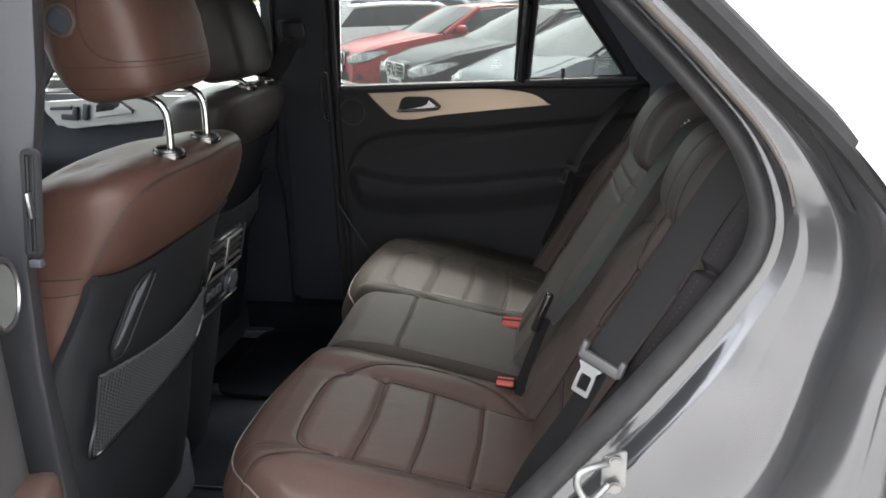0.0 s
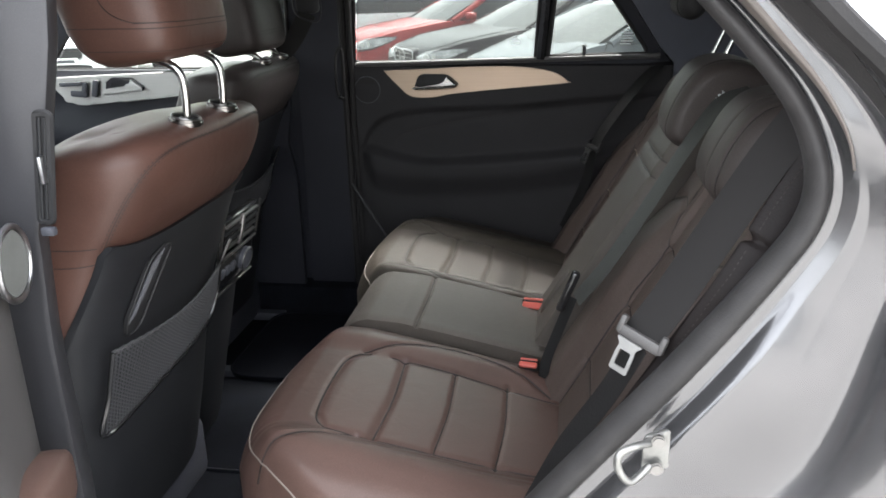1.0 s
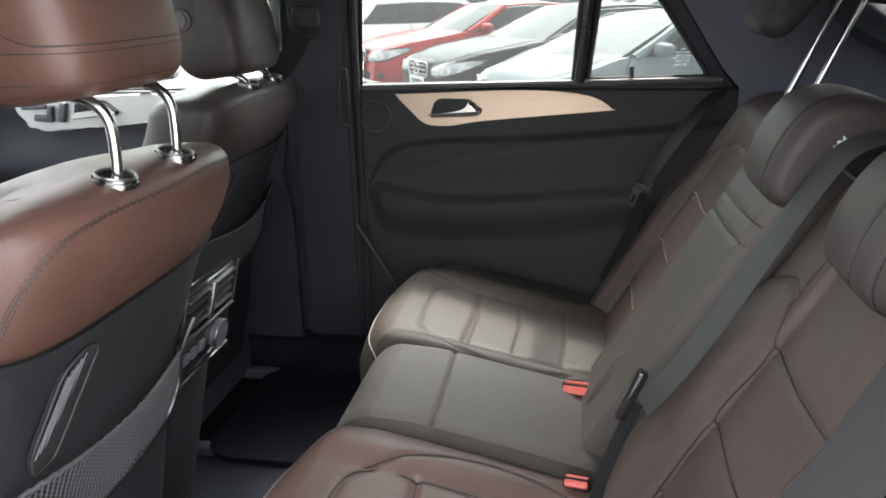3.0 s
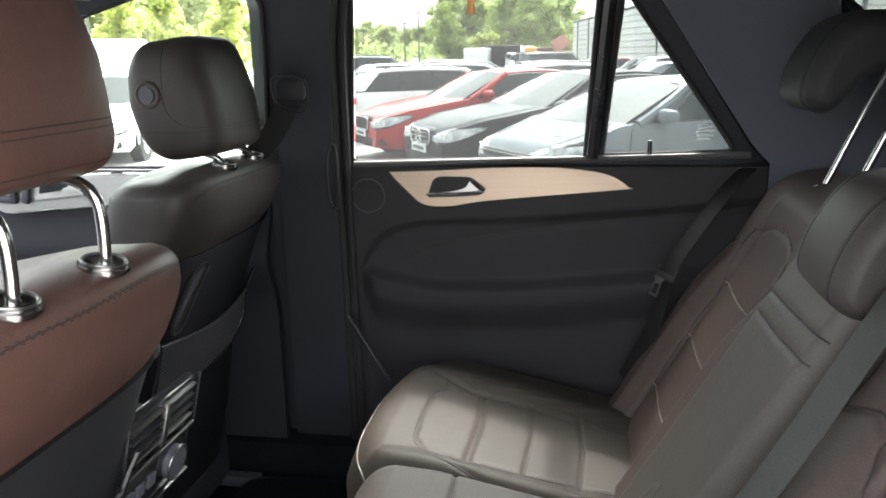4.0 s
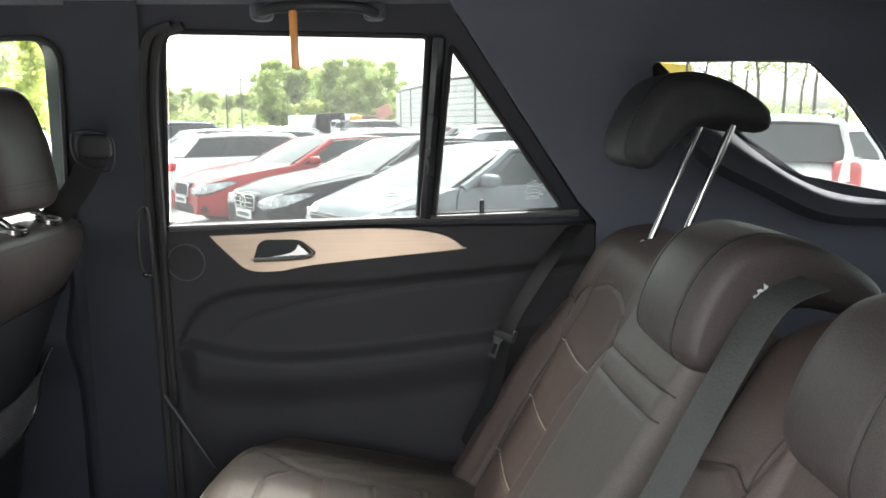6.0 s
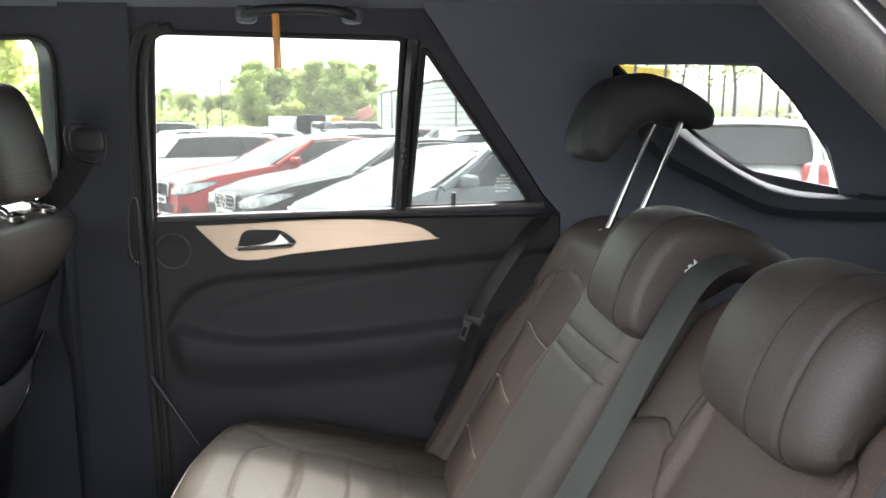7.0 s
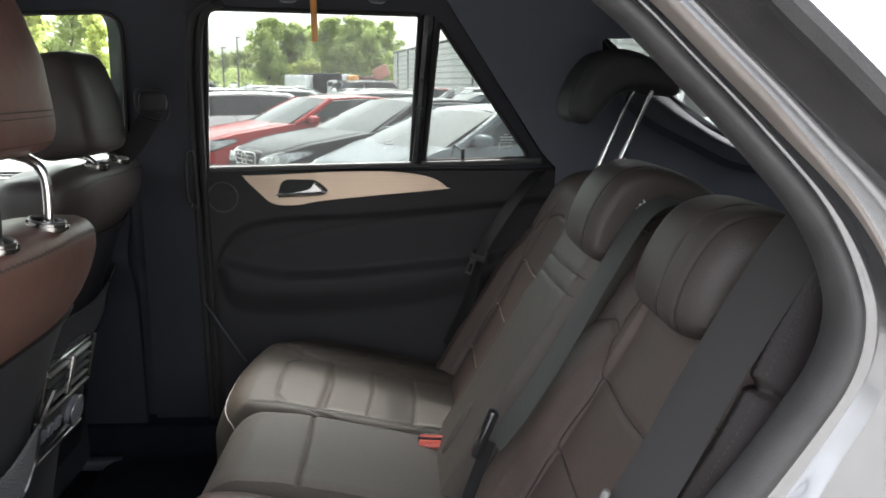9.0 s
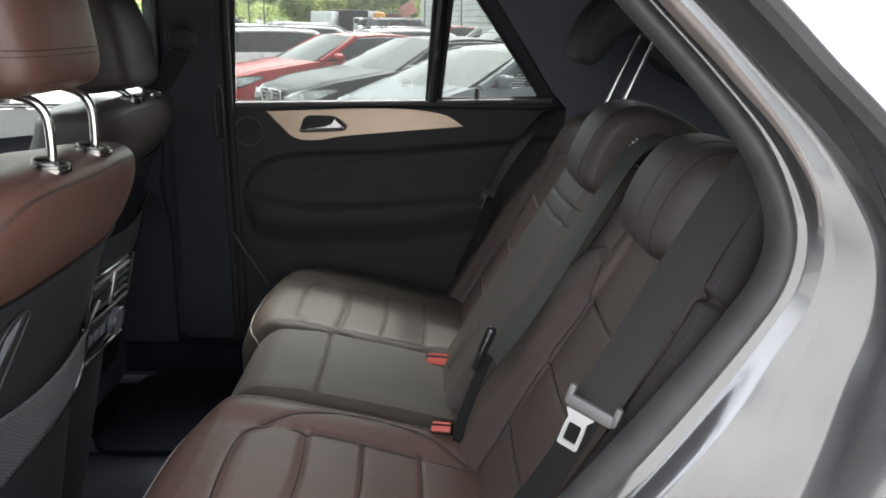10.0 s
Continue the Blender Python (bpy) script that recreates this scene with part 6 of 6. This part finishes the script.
def leaf_mat(name, c, c2):
    m = mat(name, c, 0.6, var=0.4, scale=1.2, grain=0.2, gscale=14, bump=0, base2=c2)
    n, l = m.node_tree.nodes, m.node_tree.links
    p = n["Principled BSDF"]
    tl, mx = n.new("ShaderNodeBsdfTranslucent"), n.new("ShaderNodeMixShader")
    tl.inputs["Color"].default_value = (*c, 1)
    mx.inputs[0].default_value = 0.55
    l.new(p.outputs[0], mx.inputs[1])
    l.new(tl.outputs[0], mx.inputs[2])
    l.new(mx.outputs[0], n["Material Output"].inputs["Surface"])
    return m


LEAF = leaf_mat("green_leaves", (0.50, 0.57, 0.23), (0.34, 0.41, 0.15))
LEAF_Y = leaf_mat("yellow_green_leaves", (0.52, 0.56, 0.17), (0.36, 0.42, 0.12))
LEAF_P = leaf_mat("pale_spring_leaves", (0.46, 0.50, 0.24), (0.31, 0.36, 0.15))


def leaves(rng, clumps, size, per, bm):
    for c, r in clumps:
        for _ in range(per):
            d = Vector((rng.gauss(0, 1), rng.gauss(0, 1), rng.gauss(0, 0.8)))
            q = c + d.normalized() * r * rng.random() ** 0.5
            a = Vector((rng.gauss(0, 1), rng.gauss(0, 1), rng.gauss(0, 1))).normalized()
            b = a.orthogonal().normalized()
            s = size * (0.6 + 0.8 * rng.random())
            vs = [bm.verts.new(q + a * s * u + b * s * v * 0.6) for u, v in ((-1, 0), (0, -1), (1, 0), (0, 1))]
            bm.faces.new(vs)
    return bm


def tree(seed, height, spread, leaf, label, sparse=1.0, low=0.25, size=0.16, group="trees", narrow=False):
    rng = random.Random(seed)
    root = new("tree")
    ORIGIN[root] = Vector((0, 0, 0))
    tagged(root, label, "tree", group)
    wood = bmesh.new()
    sway = [Vector((rng.gauss(0, 0.05) * i, rng.gauss(0, 0.05) * i, height * 0.92 * i / 6)) for i in range(7)]
    tube(sway, [(0.020 if sparse > 0.5 else 0.0085) * height * (1 - 0.9 * i / 6) + 0.01 for i in range(7)], 8, False, wood)
    part("trunk", wood, BARK, root)
    clumps = []
    limbs = bmesh.new()
    count = int(34 * sparse ** 0.3)
    for i in range(count):
        t = low + (1 - low) * (i + rng.random()) / count
        base = sway[min(5, int(t * 6))].lerp(sway[min(6, int(t * 6) + 1)], t * 6 % 1)
        an = rng.random() * 2 * math.pi
        prof = math.sin(math.pi * min(1, (t - low) / (1 - low) * 0.72 + 0.26)) ** 0.7 if not narrow else (1.05 - t)
        ln = spread * (0.45 + 0.55 * rng.random()) * max(0.22, prof)
        tip = base + Vector((math.cos(an) * ln, math.sin(an) * ln, ln * (0.25 + 0.5 * rng.random())))
        tube([base, base.lerp(tip, 0.5) + Vector((0, 0, 0.06 * ln)), tip], [0.004 * height * (1 - t) + 0.010, 0.010, 0.005], 5, False, limbs)
        for k in range(6):
            clumps.append((base.lerp(tip, 0.22 + 0.165 * k) + Vector((rng.gauss(0, 0.22), rng.gauss(0, 0.22), rng.gauss(0, 0.22))), spread * (0.12 + 0.13 * rng.random())))
    part("limbs", limbs, BARK, root)
    part("crown", leaves(rng, clumps, size, max(4, int(74 * sparse)), bmesh.new()), leaf, root, smooth=False)
    return root


def polar(az, d):
    return 0.18 + d * math.sin(radians(az)), 0.78 + d * math.cos(radians(az))


kinds = [tree(11, 9.6, 2.9, LEAF, "tall green tree beyond the car park", low=0.10, size=0.15), tree(12, 8.6, 3.0, LEAF, "green roadside tree with an uneven crown", low=0.08, size=0.15),
         tree(13, 7.0, 2.4, LEAF_P, "pale green spring tree", sparse=0.6, size=0.13), tree(14, 6.5, 1.6, LEAF_Y, "yellow-green cypress by the fence", narrow=True, low=0.05, sparse=0.55, size=0.14),
         tree(15, 10.5, 2.6, LEAF_P, "thin half-bare birch behind the off-roader", sparse=0.15, low=0.35, size=0.09)]
spots = [(0, -9.5, 100), (1, -8.3, 103), (1, -7.2, 104), (0, -6.5, 112), (0, -5.4, 98), (1, -4.4, 104), (0, -3.4, 96), (1, -2.2, 98), (0, -1.5, 103), (2, -11.0, 150),
         (2, -17.0, 135), (2, -15.4, 150), (2, -13.9, 145), (2, -18.8, 130), (2, -12.4, 160), (2, -16.2, 140), (2, -11.5, 150), (1, -16.4, 170), (0, -15.3, 180), (1, -14.4, 186), (0, -13.3, 205), (1, -17.6, 165),
         (3, -24.8, 44), (2, -26.5, 52), (3, -28.4, 47), (2, -30.3, 55), (3, -31.6, 45), (2, -33.5, 50), (3, -35.8, 46), (2, -38.0, 52), (3, -40.5, 46), (1, -29.0, 64), (1, -34.5, 66), (1, -25.0, 68), (1, -22.0, 72), (3, -20.6, 60), (1, -39.0, 66),
         (4, 18.0, 46), (4, 20.5, 41), (4, 22.3, 44), (4, 24.0, 39), (4, 25.6, 43), (4, 27.4, 40), (4, 29.3, 45), (4, 31.5, 41), (4, 34.0, 44), (4, 23.2, 52), (4, 26.6, 54)]
used = set()
for n, (k, az, d) in enumerate(spots):
    x, y = polar(az, d)
    m = pose(x, y, GROUND - 0.02, 0, 0, (n * 77) % 360)
    if k in used:
        copy_thing(kinds[k], m)
    else:
        kinds[k].matrix_world = m
        used.add(k)
x, y = polar(-6.75, 92)
tree(21, 3.7, 1.8, LEAF_Y, "round yellow-green bush behind the vans", low=0.1, size=0.16).matrix_world = pose(x, y, GROUND)

rng = random.Random(5)
hedge = []
for i in range(420):
    x, y = polar(-62 + 104 * i / 420, 128 + 14 * rng.random())
    hedge.append((Vector((x, y, GROUND + 0.8 + 3.2 * rng.random() ** 1.3)), 1.5))
solo("far_woods", leaves(rng, hedge, 0.42, 22, bmesh.new()), LEAF, "distant green wood edge along the horizon", "woods", kind="stuff", smooth=False)

# warehouse: ribbed walls, yellow fascia, shutters
house = thing("warehouse", (4, 48, GROUND), "long white warehouse with ribbed metal walls", "building")
corners = [Vector((-0.8, 70.8, 0)), Vector((2.95, 48.7, 0)), Vector((9.6, 35.3, 0)), Vector((14.0, 39.5, 0)), Vector((16.0, 70.0, 0))]
TOP = 3.86
for a, b in zip(corners, corners[1:]):
    d = (b - a).normalized()
    nrm = Vector((-d.y, d.x, 0))
    ln = (b - a).length
    wall = part("wall", plate([(0, GROUND - 0.05), (ln, GROUND - 0.05), (ln, TOP), (0, TOP)], [], 0.2, lambda u, v, w: a + d * u + nrm * w + Vector((0, 0, v))), SIDING, house)
    ribs = bmesh.new()
    z = GROUND + 0.1
    while z < TOP - 0.3:
        tube([a - nrm * 0.02 + Vector((0, 0, z)), b - nrm * 0.02 + Vector((0, 0, z))], 0.045, 4, False, ribs)
        z += 0.36
    part("ribs", ribs, SIDING_SHADE, wall)
    for k in range(int(ln // 5)):
        u = 2.5 + 5 * k
        part("panel_joint", box(a + d * u - nrm * 0.03 + Vector((0, 0, TOP / 2)), (0.10, 0.10, TOP), 0.01), STEEL, wall)
    part("eave", tube([a + Vector((0, 0, TOP)), b + Vector((0, 0, TOP))], 0.10, 6), STEEL if a.y > 40 else YELLOW, wall)
a, b = corners[2], corners[3]
part("fascia", plate([(0, TOP - 0.55), ((b - a).length, TOP - 0.55), ((b - a).length, TOP + 0.06), (0, TOP + 0.06)], [], 0.08, lambda u, v, w: a + (b - a).normalized() * u + Vector((0.25, -0.25, 0)) * (w + 0.1) + Vector((0, 0, v))), YELLOW, house, "yellow painted fascia")
part("roof", plate([(c.x, c.y) for c in corners], [], 0.12, lambda u, v, w: (u, v, TOP - 0.02 + w)), STEEL, house)


def van(az, d, head, col, label, high=2.5, box_col=None):
    x, y = polar(az, d)
    v = new("delivery_van")
    ORIGIN[v] = Vector((0, 0, 0))
    tagged(v, label, "van", "vans and trucks")
    part("cargo_body", box((-0.9, 0, high / 2 + 0.2), (3.6, 2.0, high - 0.35), 0.10), box_col or col, v)
    part("cab", box((1.7, 0, 1.05), (1.7, 1.95, 1.5), 0.25), col, v)
    part("windscreen", box((2.32, 0, 1.48), (0.5, 1.7, 0.55), 0.10, Matrix.Rotation(radians(-28), 3, "Y")), CARGLASS, v)
    for q in (-1, 1):
        part("side_window", box((1.55, q * 0.975, 1.45), (0.8, 0.03, 0.45), 0.01), CARGLASS, v)
        for xs in (1.6, -1.7):
            part("wheel", disc((xs, q * 0.88, 0.35), (0, 1, 0), 0.35, 0.24, 24, 0.04), TYRE, v)
    v.matrix_world = pose(x, y, GROUND, 0, 0, head)
    return v


van(-7.3, 80, 84, P_WHITE, "white panel van at the edge of the lot", 2.25)
van(-5.4, 80, -48, P_WHITE, "white lorry with a dark box body", 2.45, P_BLACK)
van(-4.5, 84, -80, P_WHITE, "white lorry cab beside an orange hopper", 2.4)
van(-34.2, 36, 250, P_WHITE, "white camper van behind the fence", 2.6)
van(-2.2, 82, 0, RUSTY, "rusty red tipper body", 2.2, RUSTY)
hop = thing("hopper", (*polar(-3.7, 78), GROUND), "orange plastic hopper on a steel stand", "hopper")
hx, hy = polar(-3.7, 78)
part("tub", blob((hx, hy, 1.55), (0.55, 0.5, 0.45), 0.5, 0.6, None, 20, 12), ORANGE, hop)
part("stand", box((hx, hy, 0.45), (0.8, 0.8, 1.3), 0.03), STEEL, hop)
dump = thing("tilted_skip", (*polar(-1.7, 78), GROUND), "rusty pink skip tilted on its frame", "skip")
hx, hy = polar(-1.7, 78)
part("skip", box((hx, hy, 2.25), (1.5, 1.3, 1.1), 0.08, Matrix.Rotation(radians(-25), 3, "Y")), PINK, dump)
part("frame", box((hx, hy, 0.6), (1.2, 1.0, 1.6), 0.03), STEEL, dump)
for az, d, top in ((-11.6, 70, 5.0), (-12.6, 82, 4.6), (-33.4, 40, 4.6), (-27.5, 58, 7.0), (17.4, 37, 6.5), (19.4, 39, 6.5)):
    x, y = polar(az, d)
    p = thing("lamp_post", (x, y, GROUND), "slim dark lamp post beside the car park", "lamp post", "lamp posts")
    part("pole", tube([(x, y, GROUND), (x, y, top)], [0.09, 0.05], 8), STEEL, p)
    part("lamp_head", box((x + 0.12, y, top), (0.45, 0.16, 0.10), 0.03), STEEL, p)
fence = thing("fence", (*polar(-32, 33), GROUND), "dark metal bar fence along the lot", "fence")
p0, p1 = Vector((*polar(-48, 40), 0)), Vector((*polar(-20, 38), 0))
for z in (GROUND + 0.3, GROUND + 1.15):
    part("rail", tube([p0 + Vector((0, 0, z)), p1 + Vector((0, 0, z))], 0.025, 6), PLASTIC, fence)
bar = bmesh.new()
tube([(0, 0, 0), (0, 0, 1.35)], 0.018, 5, False, bar)
bar_mesh = finish(bar, "bar", PLASTIC)
for i in range(120):
    b = new("bar", bar_mesh)
    b.parent = fence
    b.location = p0.lerp(p1, i / 119) + Vector((0, 0, GROUND)) - ORIGIN[fence]

solo("ground", sheet(lambda s, t: (-400 + 800 * s, -300 + 900 * t, GROUND), 40, 40), ASPHALT, "pale worn asphalt of the car park", "ground", kind="structure", smooth=False)
